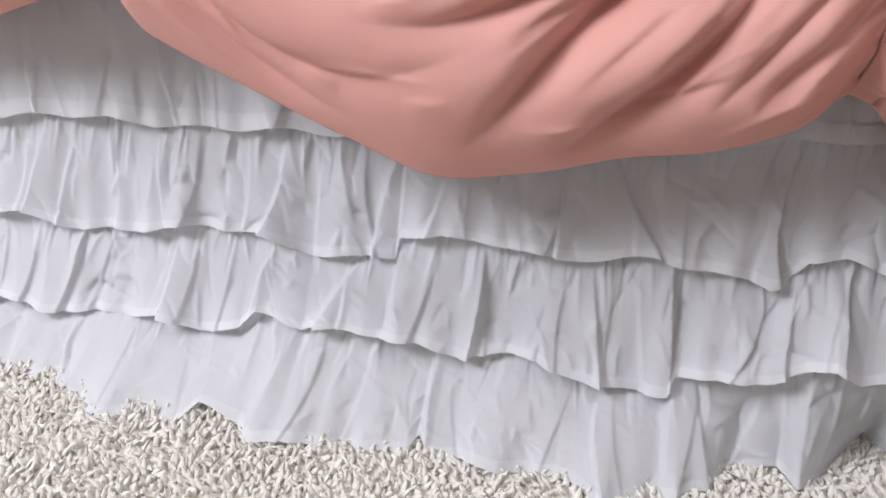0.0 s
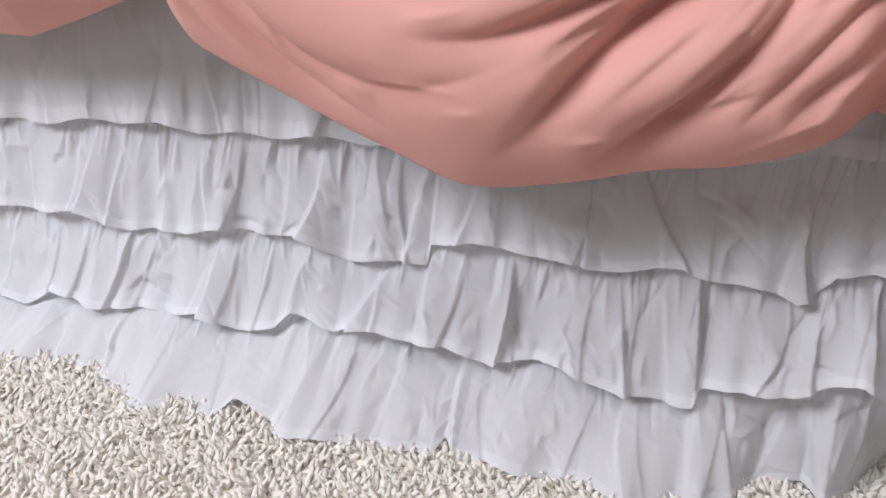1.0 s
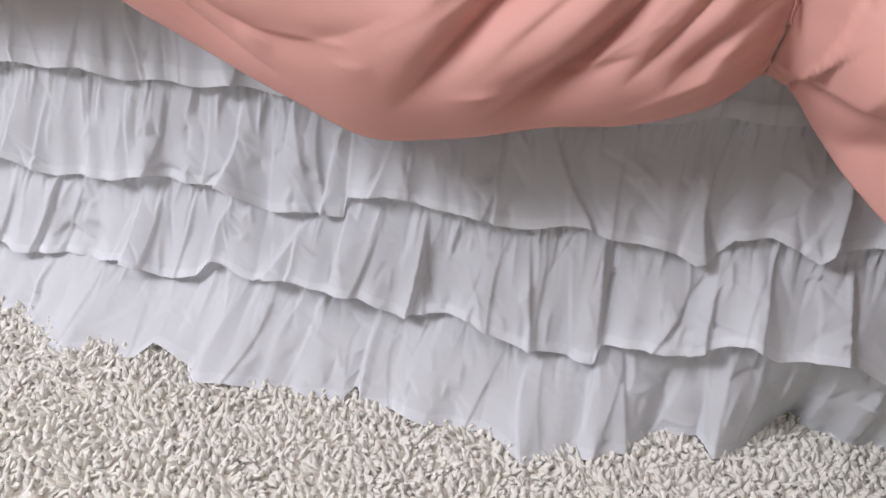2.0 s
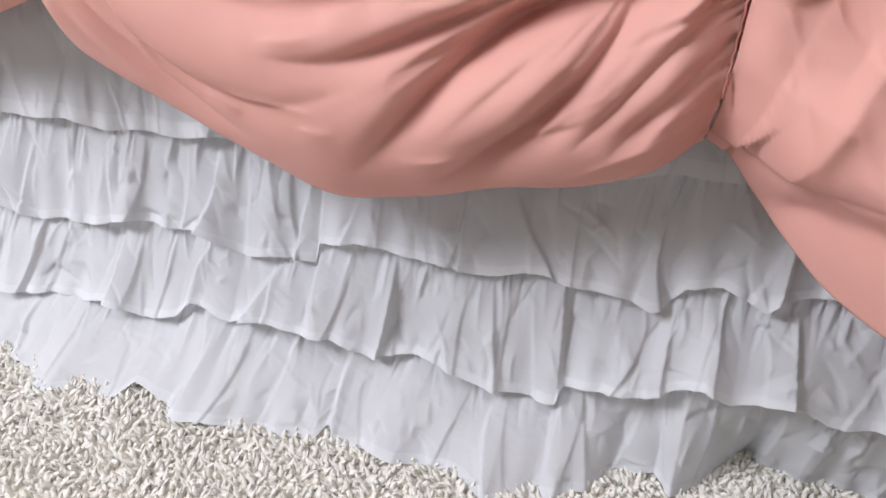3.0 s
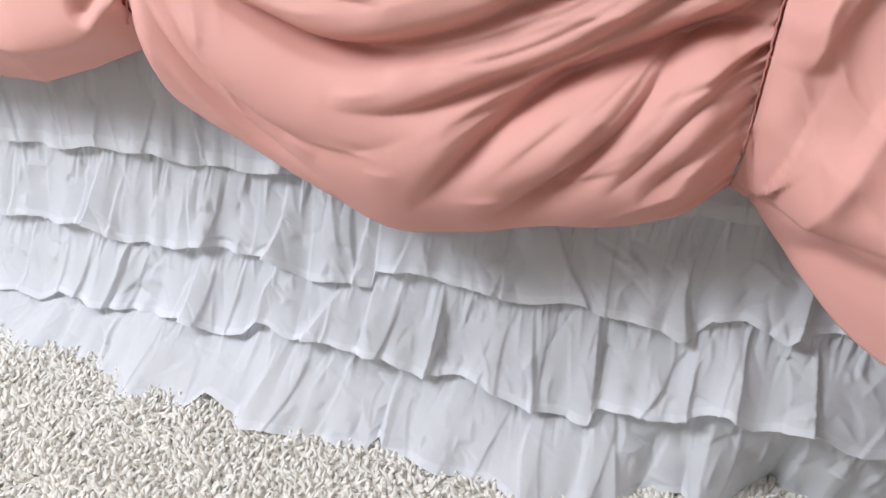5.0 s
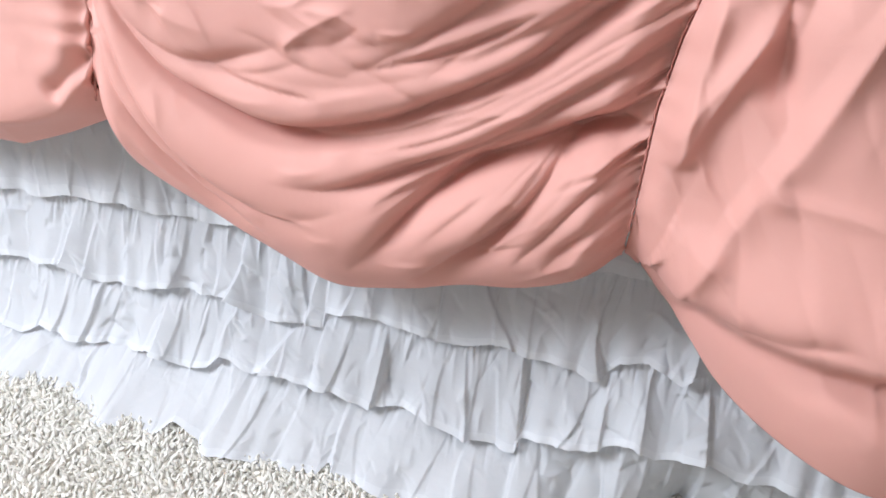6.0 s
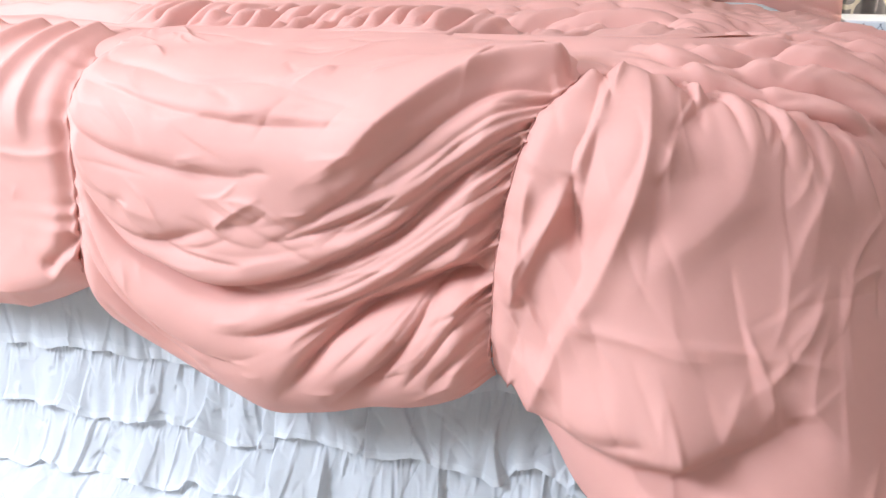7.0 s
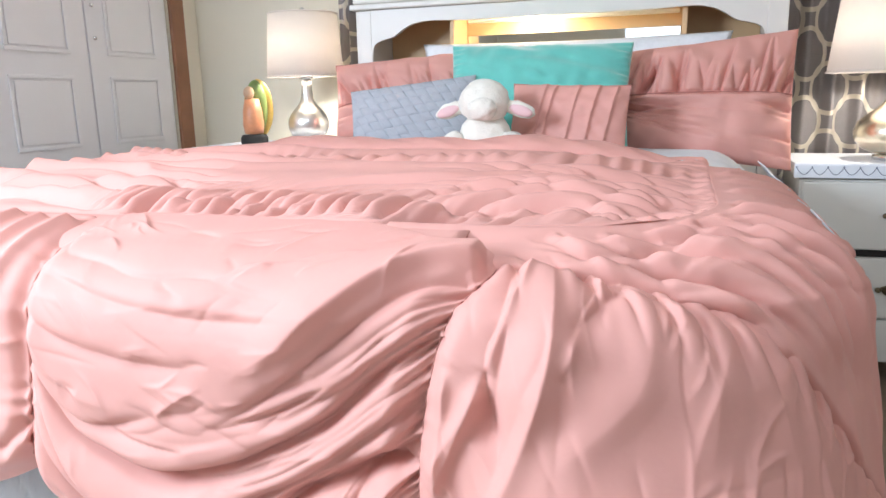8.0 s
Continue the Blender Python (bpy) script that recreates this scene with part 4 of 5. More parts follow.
def tufts(name, x0, x1, y0, y1, pitch, seed, length, width, seg):
    """Many short twisted strands, each bent over in its own way."""
    rng = np.random.default_rng(seed)
    gx, gy = np.meshgrid(np.arange(x0, x1, pitch), np.arange(y0, y1, pitch))
    n = gx.size
    px = gx.ravel() + rng.uniform(-0.6, 0.6, n) * pitch
    py = gy.ravel() + rng.uniform(-0.6, 0.6, n) * pitch
    clump = np.sin(px * 61 + 2 * np.sin(py * 47)) + np.sin(py * 73 + 1.5 * np.sin(px * 39))
    aim = rng.uniform(0, 2 * math.pi, n) * 0.55 + 1.6 * clump
    lean = rng.uniform(0.1, 0.95, n)
    size = length * rng.uniform(0.7, 1.25, n)
    w = width * rng.uniform(0.75, 1.25, n)
    verts, sides = [], 4
    ts = np.linspace(0, 1, seg + 1)
    for i, t in enumerate(ts):
        reach = size * lean * t ** 1.6
        cx, cy = px + np.cos(aim) * reach, py + np.sin(aim) * reach
        cz = -0.006 + size * (t - 0.42 * lean * t ** 2)
        r = w * (0.75 + 0.6 * math.sin(math.pi * min(t + 0.12, 1)) - 0.55 * t ** 4)
        for k in range(sides):
            a = aim + math.pi / 2 * k + 1.1 * t
            verts.append(np.stack([cx + r * np.cos(a), cy + r * np.sin(a), cz + 0.5 * r * np.sin(a + aim)], -1))
    verts = np.stack(verts, 1).reshape(-1, 3)
    per = sides * (seg + 1)
    quad = [(s * sides + k, s * sides + (k + 1) % sides, (s + 1) * sides + (k + 1) % sides, (s + 1) * sides + k) for s in range(seg) for k in range(sides)]
    quad.append(tuple(seg * sides + k for k in range(sides)))
    faces = (np.array(quad)[None] + (np.arange(n) * per)[:, None, None]).reshape(-1, 4)
    me = bpy.data.meshes.new(name)
    me.vertices.add(len(verts))
    me.vertices.foreach_set("co", verts.astype(np.float32).ravel())
    me.loops.add(faces.size)
    me.loops.foreach_set("vertex_index", faces.astype(np.int32).ravel())
    me.polygons.add(len(faces))
    me.polygons.foreach_set("loop_start", np.arange(0, faces.size, 4, dtype=np.int32))
    me.polygons.foreach_set("use_smooth", [True] * len(faces))
    me.update(calc_edges=True)
    me.validate()
    me.materials.append(shag)
    ob = new(name, me)
    ob.parent = rug
    return tagged(ob, "dense twisted cream pile", kind="stuff")


tufts("pile", -0.86, 0.77, 0.02, 0.84, 0.0058, 7, 0.0150, 0.0034, 3)
tufts("pile", -1.34, -0.86, -0.74, 0.84, 0.011, 8, 0.019, 0.0046, 2)
tufts("pile", -0.86, 0.77, -0.74, 0.02, 0.011, 9, 0.019, 0.0046, 2)


# ---- the head of the bed ----
headboard = thing("headboard", (0.04, 2.70, 0), "ivory painted bookcase headboard with a scalloped valance and mirror", "headboard")
HL, HR = -0.84, 0.84


def valance():
    """The front board whose lower edge is cut to a scallop at both ends."""
    lower = curve_through([(HL + 0.07, 1.12), (HL + 0.075, 1.235), (HL + 0.10, 1.270), (HL + 0.17, 1.290), (HL + 0.215, 1.318), (HL + 0.26, 1.338), (HL + 0.33, 1.347), (HL + 0.48, 1.342)], 6)
    pts = [tuple(p) for p in lower] + [(-x, z) for x, z in lower[::-1]]
    bm = bmesh.new()
    for y0 in (0.0,):
        top = [bm.verts.new((x, y0, 1.40)) for x, z in pts]
        low = [bm.verts.new((x, y0, z)) for x, z in pts]
    faces = [bm.faces.new((low[i], low[i + 1], top[i + 1], top[i])) for i in range(len(pts) - 1)]
    ext = bmesh.ops.extrude_face_region(bm, geom=faces)
    bmesh.ops.translate(bm, vec=(0, 0.022, 0), verts=[v for v in ext["geom"] if isinstance(v, bmesh.types.BMVert)])
    bmesh.ops.recalc_face_normals(bm, faces=bm.faces)
    return part("valance", bm, ivory, headboard, smooth=False)


valance()
for side in (-1, 1):
    box_part("post", (min(side * 0.84, side * 0.77), max(side * 0.84, side * 0.77), 0.0, 0.24, -0.012, 1.40), ivory, headboard, 0.004)
box_part("top_board", (-0.86, 0.86, -0.02, 0.25, 1.402, 1.425), ivory, headboard, 0.006)
box_part("crown", (-0.85, 0.85, -0.008, 0.245, 1.427, 1.52), ivory, headboard, 0.008)
box_part("back_board", (-0.768, 0.768, 0.225, 0.24, 0.45, 1.398), cubby_wood, headboard, 0.002)
box_part("shelf", (-0.768, 0.768, 0.025, 0.222, 0.98, 1.0), ivory, headboard, 0.003)
box_part("front_rail", (-0.768, 0.768, 0.002, 0.022, 0.45, 0.978), ivory, headboard, 0.003)
for dx in (-0.42, 0.49):
    box_part("divider", (dx - 0.009, dx + 0.009, 0.026, 0.222, 1.002, 1.398), cubby_wood, headboard, 0.002)
box_part("mirror", (-0.405, 0.475, 0.214, 0.220, 1.01, 1.295), mirror_mat, headboard, 0.001, "mirror set in the middle bay")
box_part("light_strip", (-0.40, 0.47, 0.19, 0.222, 1.345, 1.36), ivory, headboard, 0.002)


def pillow(w, h, depth, relief=None, cols=120, rows=90, corner=0.05, power=3.0, taper=0.0):
    """A stuffed cushion standing on its lower edge, front towards -y. relief adds to its front by (u, v)."""
    bm = bmesh.new()
    U, V = np.meshgrid(np.linspace(-1, 1, cols), np.linspace(-1, 1, rows))
    pinch = 1 - corner * (1 - np.abs(V) ** 2) * np.abs(U) ** 4
    squash = 1 - corner * (1 - np.abs(U) ** 2) * np.abs(V) ** 4
    X, Z = w / 2 * U * pinch, h / 2 * V * squash * (1 + taper * U) + h / 2
    full = (np.clip(1 - np.abs(U) ** power, 0, 1) * np.clip(1 - np.abs(V) ** power, 0, 1)) ** 0.55
    sheets = []
    for sign in (-1, 1):
        d = depth / 2 * full
        if relief is not None and sign < 0:
            d = d + relief(U, V) * np.clip(full * 4, 0, 1)
        Y = sign * d
        sheets.append([[bm.verts.new((X[i, j], Y[i, j], Z[i, j])) for j in range(cols)] for i in range(rows)])
    for s, sheet in enumerate(sheets):
        for i in range(rows - 1):
            for j in range(cols - 1):
                q = (sheet[i][j], sheet[i][j + 1], sheet[i + 1][j + 1], sheet[i + 1][j])
                bm.faces.new(q if s == 0 else q[::-1])
    bmesh.ops.remove_doubles(bm, verts=bm.verts, dist=1e-5)
    return bm


def edge_cord(w, h, corner=0.05, r=0.0025):
    t = np.linspace(-1, 1, 40)
    pts = [(w / 2 * u, 0, h / 2 * v * (1 - corner * (1 - u * u)) + h / 2) for u, v in [(a, -1) for a in t]]
    pts += [(w / 2 * (1 - corner * (1 - v * v)), 0, h / 2 * v + h / 2) for v in t[1:]]
    pts += [(w / 2 * u, 0, h / 2 * (1 - corner * (1 - u * u)) + h / 2) for u in t[::-1][1:]]
    pts += [(-w / 2 * (1 - corner * (1 - v * v)), 0, h / 2 * v + h / 2) for v in t[::-1][1:]]
    return tube(bmesh.new(), pts, r, 6)


def cushion(name, place, tilt, turn, roll, w, h, depth, mat, label, relief=None, cord=None, cord_label="", **more):
    ob = thing(name, place, label, "pillow")
    ob.matrix_basis = pose(*place, tilt, roll, turn)
    part("cover", pillow(w, h, depth, relief, **more), mat, ob)
    if cord is not None:
        part("piping", edge_cord(w, h), cord, ob, cord_label)
    return ob


def sham_relief(flip, seed):
    """A gathered upper band over a seam, and a lower band drawn together at one side."""
    def relief(U, V):
        rng = np.random.default_rng(seed)
        u = U * flip
        upper = smoothstep(0.04, 0.10, V)
        band, low = np.zeros(U.shape), np.zeros(U.shape)
        for _ in range(34):
            u0, lean, reach = rng.uniform(-0.95, 0.95), rng.normal(0.10, 0.10), rng.uniform(0.35, 0.95)
            band += fold(u, V, [(u0, 0.07), (u0 + 0.4 * lean, 0.07 + 0.45 * reach), (u0 + lean, 0.07 + reach)], -rng.uniform(0.012, 0.028), rng.uniform(0.012, 0.03), rng.uniform(0.03, 0.07), (0.0, 0.5), 0.75)
        for _ in range(16):
            v0, v1, end = rng.uniform(-0.30, 0.04), rng.uniform(-0.85, 0.0), rng.uniform(-0.2, 0.9)
            low += fold(u, V, [(-0.96, v0), (-0.6, v0 * 0.7 + 0.3 * v1 - 0.04), (end, v1)], -rng.uniform(0.008, 0.020), 0.018, rng.uniform(0.04, 0.08), (0.0, 0.55), 0.75)
        for _ in range(8):
            v0 = rng.uniform(-0.9, -0.1)
            low += fold(u, V, [(0.97, v0), (0.8, v0 + 0.03), (0.45, v0 + rng.uniform(-0.02, 0.12))], -rng.uniform(0.006, 0.014), 0.016, 0.05, (0.0, 0.6), 0.75)
        d = upper * band + (1 - upper) * low - 0.018 * np.exp(-((V - 0.06) / 0.035) ** 2)
        return d + 0.05 * ripples(U, V, seed + 1, 6, 0.2, 0.6)
    return relief


cushion("pillow_sham", (0.590, 2.515, 0.795), -14, -2, 0, 0.62, 0.43, 0.20, pink, "pink ruched pillow sham with pleated upper band, propped on the headboard", sham_relief(1, 61), None, cols=200, rows=140, corner=0.03, taper=0.14)
cushion("pillow_sham", (-0.42, 2.545, 0.825), -18, 4, -4, 0.84, 0.40, 0.20, pink, "pink ruched pillow sham slumped behind the small pillows", sham_relief(-1, 66), pink_seam, "stitched edge", cols=200, rows=140, corner=0.03)
for ob, w, h in ((bpy.data.objects["pillow_sham"], 0.62, 0.43), (bpy.data.objects["pillow_sham.001"], 0.84, 0.40)):
    us = np.linspace(-0.96, 0.96, 50)
    bulge = (1 - np.abs(us) ** 3) ** 0.55
    line = [(w / 2 * u, -(0.10 * b - 0.018 * min(1, 4 * b)) - 0.001, h / 2 * 1.06) for u, b in zip(us, bulge)]
    part("seam", tube(bmesh.new(), line, 0.0022, 6), pink_seam, ob, "gathered seam below the pleats")
cushion("bed_pillow", (0.10, 2.635, 0.82), -10, 0, 0, 1.20, 0.44, 0.13, sheet_mat, "white printed bed pillow behind the shams", lambda U, V: 0.03 * ripples(U, V, 71, 6, 0.2, 0.5), cols=60, rows=40)


def velvet(U, V):
    return 0.05 * ripples(U, V, 81, 7, 0.15, 0.5) + 0.004 * np.sin(V * 60) * smoothstep(0.80, 0.95, np.abs(U))


cushion("throw_pillow", (0.035, 2.36, 0.835), -16, 3, 1, 0.66, 0.40, 0.16, teal, "teal velvet throw pillow standing behind the small pillows", velvet, cols=120, rows=90, corner=0.04)


def basket(U, V):
    """Crossing felt strips, one over and one under in turn."""
    a, b = (U + 0.35 * V) * 6.0, (V - 0.10 * U) * 4.2
    ca, cb = np.floor(a), np.floor(b)
    fa, fb = a - ca - 0.5, b - cb - 0.5
    over = np.mod(ca + cb, 2)
    lift = np.where(over > 0.5, 1 - (2 * fa) ** 2, 1 - (2 * fb) ** 2)
    step = np.where(over > 0.5, (fb > 0.38), (fa > 0.38))
    return 0.003 * lift - 0.005 * step


cushion("throw_pillow", (-0.375, 2.235, 0.832), -20, 6, -6, 0.48, 0.275, 0.11, grey_felt, "blue-grey felt throw pillow with woven strips", basket, cols=220, rows=140, corner=0.03)


def pleats(U, V):
    d = 0
    for u0 in (-0.45, -0.30, 0.10, 0.42, 0.72):
        k = U - u0 - 0.10 * V
        d = d + 0.013 * np.where(k < 0, np.exp(k / 0.22), np.exp(-k / 0.02))
    return d + 0.03 * ripples(U, V, 91, 6, 0.2, 0.6)


cushion("throw_pillow", (0.165, 2.235, 0.832), -14, -3, 2, 0.40, 0.245, 0.10, pink, "small pink throw pillow with pleats down its front", pleats, pink_seam, "stitched edge", cols=140, rows=70, corner=0.03)

# ---- the sheet that shows beside the comforter ----
Vs, Us = np.meshgrid(np.linspace(0, 1, 60), np.linspace(0, 1, 90), indexing="ij")
Xs, Ys = -0.76 + 1.52 * Us + 0.04, 1.75 + 0.95 * Vs
side_drop = 0.16 * np.maximum(smoothstep(0.60, 0.86, Xs), 0) ** 1.5
sheet = thing("fitted_sheet", (0, 0, 0), "pale grey printed fitted sheet showing at the pillows", "sheet")
grid_mesh("sheet_top", Xs, Ys, 0.842 - side_drop + 0.03 * ripples(Xs, Ys, 95, 6, 0.06, 0.2), sheet_mat, sheet)
Xs, Zs = 0.795 + 0.066 * np.sin(np.minimum(Vs * 3, 1) * math.pi / 2) + 0.003 * np.sin(18 * Us + 2 * Vs), 0.80 - 0.34 * Vs
grid_mesh("sheet_side", Xs, 1.25 + 1.35 * Us, Zs, sheet_mat, sheet, solid=0.004)


# ---- the toy and the figurine ----
def toy():
    bm = bmesh.new()

    def blob(x, y, z, rx, ry, rz, slot=0, fuzz=0.004, turn=0.0, detail=4):
        m = pose(x, y, z, 0, turn, 0) @ Matrix.Diagonal((rx, ry, rz, 1))
        r = bmesh.ops.create_icosphere(bm, subdivisions=detail, radius=1, matrix=m)
        for v in r["verts"]:
            v.co += (v.co - Vector((x, y, z))).normalized() * fuzz * noise.fractal(v.co * 55, 0.8, 2.0, 3)
        for f in {f for v in r["verts"] for f in v.link_faces}:
            f.material_index = slot

    blob(0, 0.0, 0.072, 0.075, 0.060, 0.085)
    blob(0, -0.01, 0.185, 0.070, 0.062, 0.070)
    blob(0.008, -0.060, 0.165, 0.040, 0.034, 0.036)
    for s in (-1, 1):
        blob(s * 0.100, -0.005, 0.160, 0.045, 0.016, 0.024, 0, 0.003, s * 22)
        blob(s * 0.104, -0.017, 0.157, 0.034, 0.008, 0.016, 1, 0.001, s * 22, 3)
        blob(s * 0.080, -0.035, 0.050, 0.038, 0.050, 0.046)
        blob(s * 0.060, -0.085, 0.026, 0.034, 0.045, 0.030)
        blob(s * 0.060, -0.118, 0.024, 0.024, 0.016, 0.021, 2, 0.001, 0, 3)
    ob = part("plush_lamb", bm, [plush, plush_pink, plush_tan])
    ob.matrix_basis = pose(-0.078, 2.115, 0.826) @ Matrix.Diagonal((1.18, 1.1, 1.05, 1))
    return tagged(ob, "cream plush lamb toy with pink-lined ears sitting on the bed", "plush toy")


toy()


def figure():
    bm = bmesh.new()

    def slot_of(start, slot):
        bm.faces.ensure_lookup_table()
        for f in bm.faces[start:]:
            f.material_index = slot

    k = 0
    lathe(bm, [(0.001, 0.0), (0.058, 0.002), (0.060, 0.03), (0.052, 0.045), (0.001, 0.046)], 24)
    slot_of(k, 3)
    k = len(bm.faces)
    lathe(bm, [(0.001, 0.046), (0.040, 0.05), (0.046, 0.09), (0.042, 0.15), (0.032, 0.20), (0.001, 0.205)], 24)
    slot_of(k, 1)
    k = len(bm.faces)
    bmesh.ops.create_icosphere(bm, subdivisions=3, radius=1, matrix=pose(0.012, 0.024, 0.165) @ Matrix.Diagonal((0.050, 0.026, 0.120, 1)))
    slot_of(k, 2)
    k = len(bm.faces)
    bmesh.ops.create_icosphere(bm, subdivisions=3, radius=1, matrix=pose(0.018, 0.040, 0.160) @ Matrix.Diagonal((0.066, 0.012, 0.128, 1)))
    slot_of(k, 0)
    k = len(bm.faces)
    bmesh.ops.create_icosphere(bm, subdivisions=3, radius=1, matrix=pose(-0.008, -0.012, 0.228) @ Matrix.Diagonal((0.024, 0.024, 0.029, 1)))
    slot_of(k, 4)
    ob = part("figurine", bm, [gilt, rose_glaze, green_glaze, black_and_gap_shade, skin_glaze])
    ob.matrix_basis = pose(-1.275, 2.60, 0.846, 0, 0, 18)
    return tagged(ob, "painted figurine in terracotta, green and gilt on a dark base", "figurine")


# ---- nightstands, lamps ----
def nightstand(x0, x1, y0, y1, top, label):
    ob = thing("nightstand", (0, 0, 0), label, "nightstand", "nightstands by the bed")
    box_part("body", (x0 + 0.015, x1 - 0.015, y0 + 0.012, y1, 0.10, top - 0.055), ivory, ob, 0.004)
    box_part("worktop", (x0, x1, y0, y1, top - 0.052, top - 0.012), ivory, ob, 0.008)
    # a near-black strip stands in for the shade between the two drawers
    box_part("gap", (x0 + 0.03, x1 - 0.03, y0 + 0.006, y0 + 0.014, 0.475, 0.497), black_and_gap_shade, ob, 0.001)
    for z0, z1, pull_z in ((0.50, top - 0.062, 0.62), (0.262, 0.472, 0.365)):
        drawer = box_part("drawer", (x0 + 0.025, x1 - 0.025, y0 - 0.004, y0 + 0.011, z0, z1), ivory, ob, 0.006)
        for px_ in (x0 + 0.31,):
            bm = lathe(bmesh.new(), [(0.001, 0), (0.016, 0.002), (0.018, 0.008), (0.008, 0.014), (0.001, 0.016)], 16)
            for off in (-0.03, 0.03):
                bmesh.ops.create_icosphere(bm, subdivisions=2, radius=0.010, matrix=Matrix.Translation((off, 0, 0.012)))
            tube(bm, [(-0.03, 0, 0.014), (-0.02, 0.012, 0.022), (0, 0.016, 0.024), (0.02, 0.012, 0.022), (0.03, 0, 0.014)], 0.004, 6)
            pull = part("pull", bm, brass, drawer, "antique brass pull")
            pull.matrix_basis = pose(px_, y0 - 0.004, pull_z, 90, 0, 0)
    # the apron with its scalloped lower edge
    xs = np.linspace(x0 + 0.02, x1 - 0.02, 60)
    t = (xs - xs[0]) / (xs[-1] - xs[0])
    low = 0.135 + 0.045 * np.abs(np.sin(t * math.pi * 4)) ** 0.7 * (np.abs(t - 0.5) > 0.01)
    low[:4] = low[-4:] = -0.012
    bm = bmesh.new()
    up = [bm.verts.new((x, y0, 0.255)) for x in xs]
    dn = [bm.verts.new((x, y0, z)) for x, z in zip(xs, low)]
    faces = [bm.faces.new((dn[i], dn[i + 1], up[i + 1], up[i])) for i in range(59)]
    ext = bmesh.ops.extrude_face_region(bm, geom=faces)
    bmesh.ops.translate(bm, vec=(0, 0.020, 0), verts=[v for v in ext["geom"] if isinstance(v, bmesh.types.BMVert)])
    bmesh.ops.recalc_face_normals(bm, faces=bm.faces)
    part("apron", bm, ivory, ob, smooth=False)
    for lx in (x0 + 0.05, x1 - 0.05):
        box_part("foot", (lx - 0.025, lx + 0.025, y1 - 0.06, y1 - 0.01, -0.012, 0.10), ivory, ob, 0.004)
    # the liner lies over the top and hangs over its edge
    liner = thing("shelf_liner", (0, 0, 0), "white quilted liner with a grey scallop print on the nightstand", "liner", "liners on the nightstands")
    box_part("liner_sheet", (x0 - 0.006, x1 + 0.006, y0 - 0.008, y1, top - 0.010, top), runner_mat, liner, 0.004)
    front = box_part("liner_edge", (x0 - 0.006, x1 + 0.006, y0 - 0.010, y0 - 0.002, top - 0.050, top - 0.004), runner_mat, liner, 0.003)
    bm = bmesh.new()
    step = 0.048
    count = int((x1 - x0) / step)
    for i in range(count):
        a = x0 + i * step
        arc = [(a + step * k / 6, y0 - 0.0105, top - 0.014 - 0.024 * math.sin(math.pi * k / 6)) for k in range(7)]
        tube(bm, arc, 0.0012, 5)
        bmesh.ops.create_icosphere(bm, subdivisions=1, radius=0.0032, matrix=Matrix.Translation((a, y0 - 0.0105, top - 0.012)))
    part("scallop_print", bm, runner_line, liner, "grey scallop print")
    return ob


nightstand(0.915, 1.52, 2.50, 2.93, 0.792, "ivory two-drawer nightstand with brass pulls and scalloped apron")
nightstand(-1.50, -0.90, 2.46, 2.93, 0.845, "ivory nightstand holding a lamp and a figurine")
figure()


def table_lamp(place, glass, body, shade, label):
    ob = thing("table_lamp", place, label, "lamp", "lamps on the nightstands")
    part("body", lathe(bmesh.new(), body, 40), glass, ob, "mirrored mercury glass")
    part("foot", lathe(bmesh.new(), [(0.001, -0.001), (0.070, 0.0), (0.070, 0.014), (0.05, 0.020), (0.001, 0.021)], 40), chrome, ob)
    neck = body[-1][1]
    part("socket", lathe(bmesh.new(), [(0.001, neck), (0.030, neck), (0.030, neck + 0.012), (0.014, neck + 0.02), (0.014, neck + 0.08), (0.001, neck + 0.081)], 24), chrome, ob)
    r0, r1, z0, z1 = shade
    bm = bmesh.new()
    seg = 56
    for ra, rb in ((r0, r1),):
        low = [bm.verts.new((ra * math.cos(2 * math.pi * i / seg), ra * math.sin(2 * math.pi * i / seg), z0)) for i in range(seg)]
        up = [bm.verts.new((rb * math.cos(2 * math.pi * i / seg), rb * math.sin(2 * math.pi * i / seg), z1)) for i in range(seg)]
        for i in range(seg):
            bm.faces.new((low[i], low[(i + 1) % seg], up[(i + 1) % seg], up[i]))
    shade_ob = part("shade", bm, shade_cloth, ob, "ivory linen drum shade", solid=0.002)
    for r, z in ((r0, z0), (r1, z1)):
        ring = [((r + 0.001) * math.cos(a), (r + 0.001) * math.sin(a), z) for a in np.linspace(0, 2 * math.pi, 57)]
        part("rim", tube(bmesh.new(), ring, 0.003, 6), shade_cloth, shade_ob)
    part("finial", lathe(bmesh.new(), [(0.001, z1 - 0.01), (0.004, z1 - 0.01), (0.004, z1 + 0.008), (0.011, z1 + 0.016), (0.008, z1 + 0.026), (0.001, z1 + 0.030)], 16), chrome, ob)
    arm = bmesh.new()
    for k in range(3):
        a = 2 * math.pi * k / 3
        tube(arm, [(0, 0, z1 - 0.006), (r1 * math.cos(a), r1 * math.sin(a), z1 - 0.006)], 0.0016, 5)
    part("spider", arm, chrome, ob)
    return ob


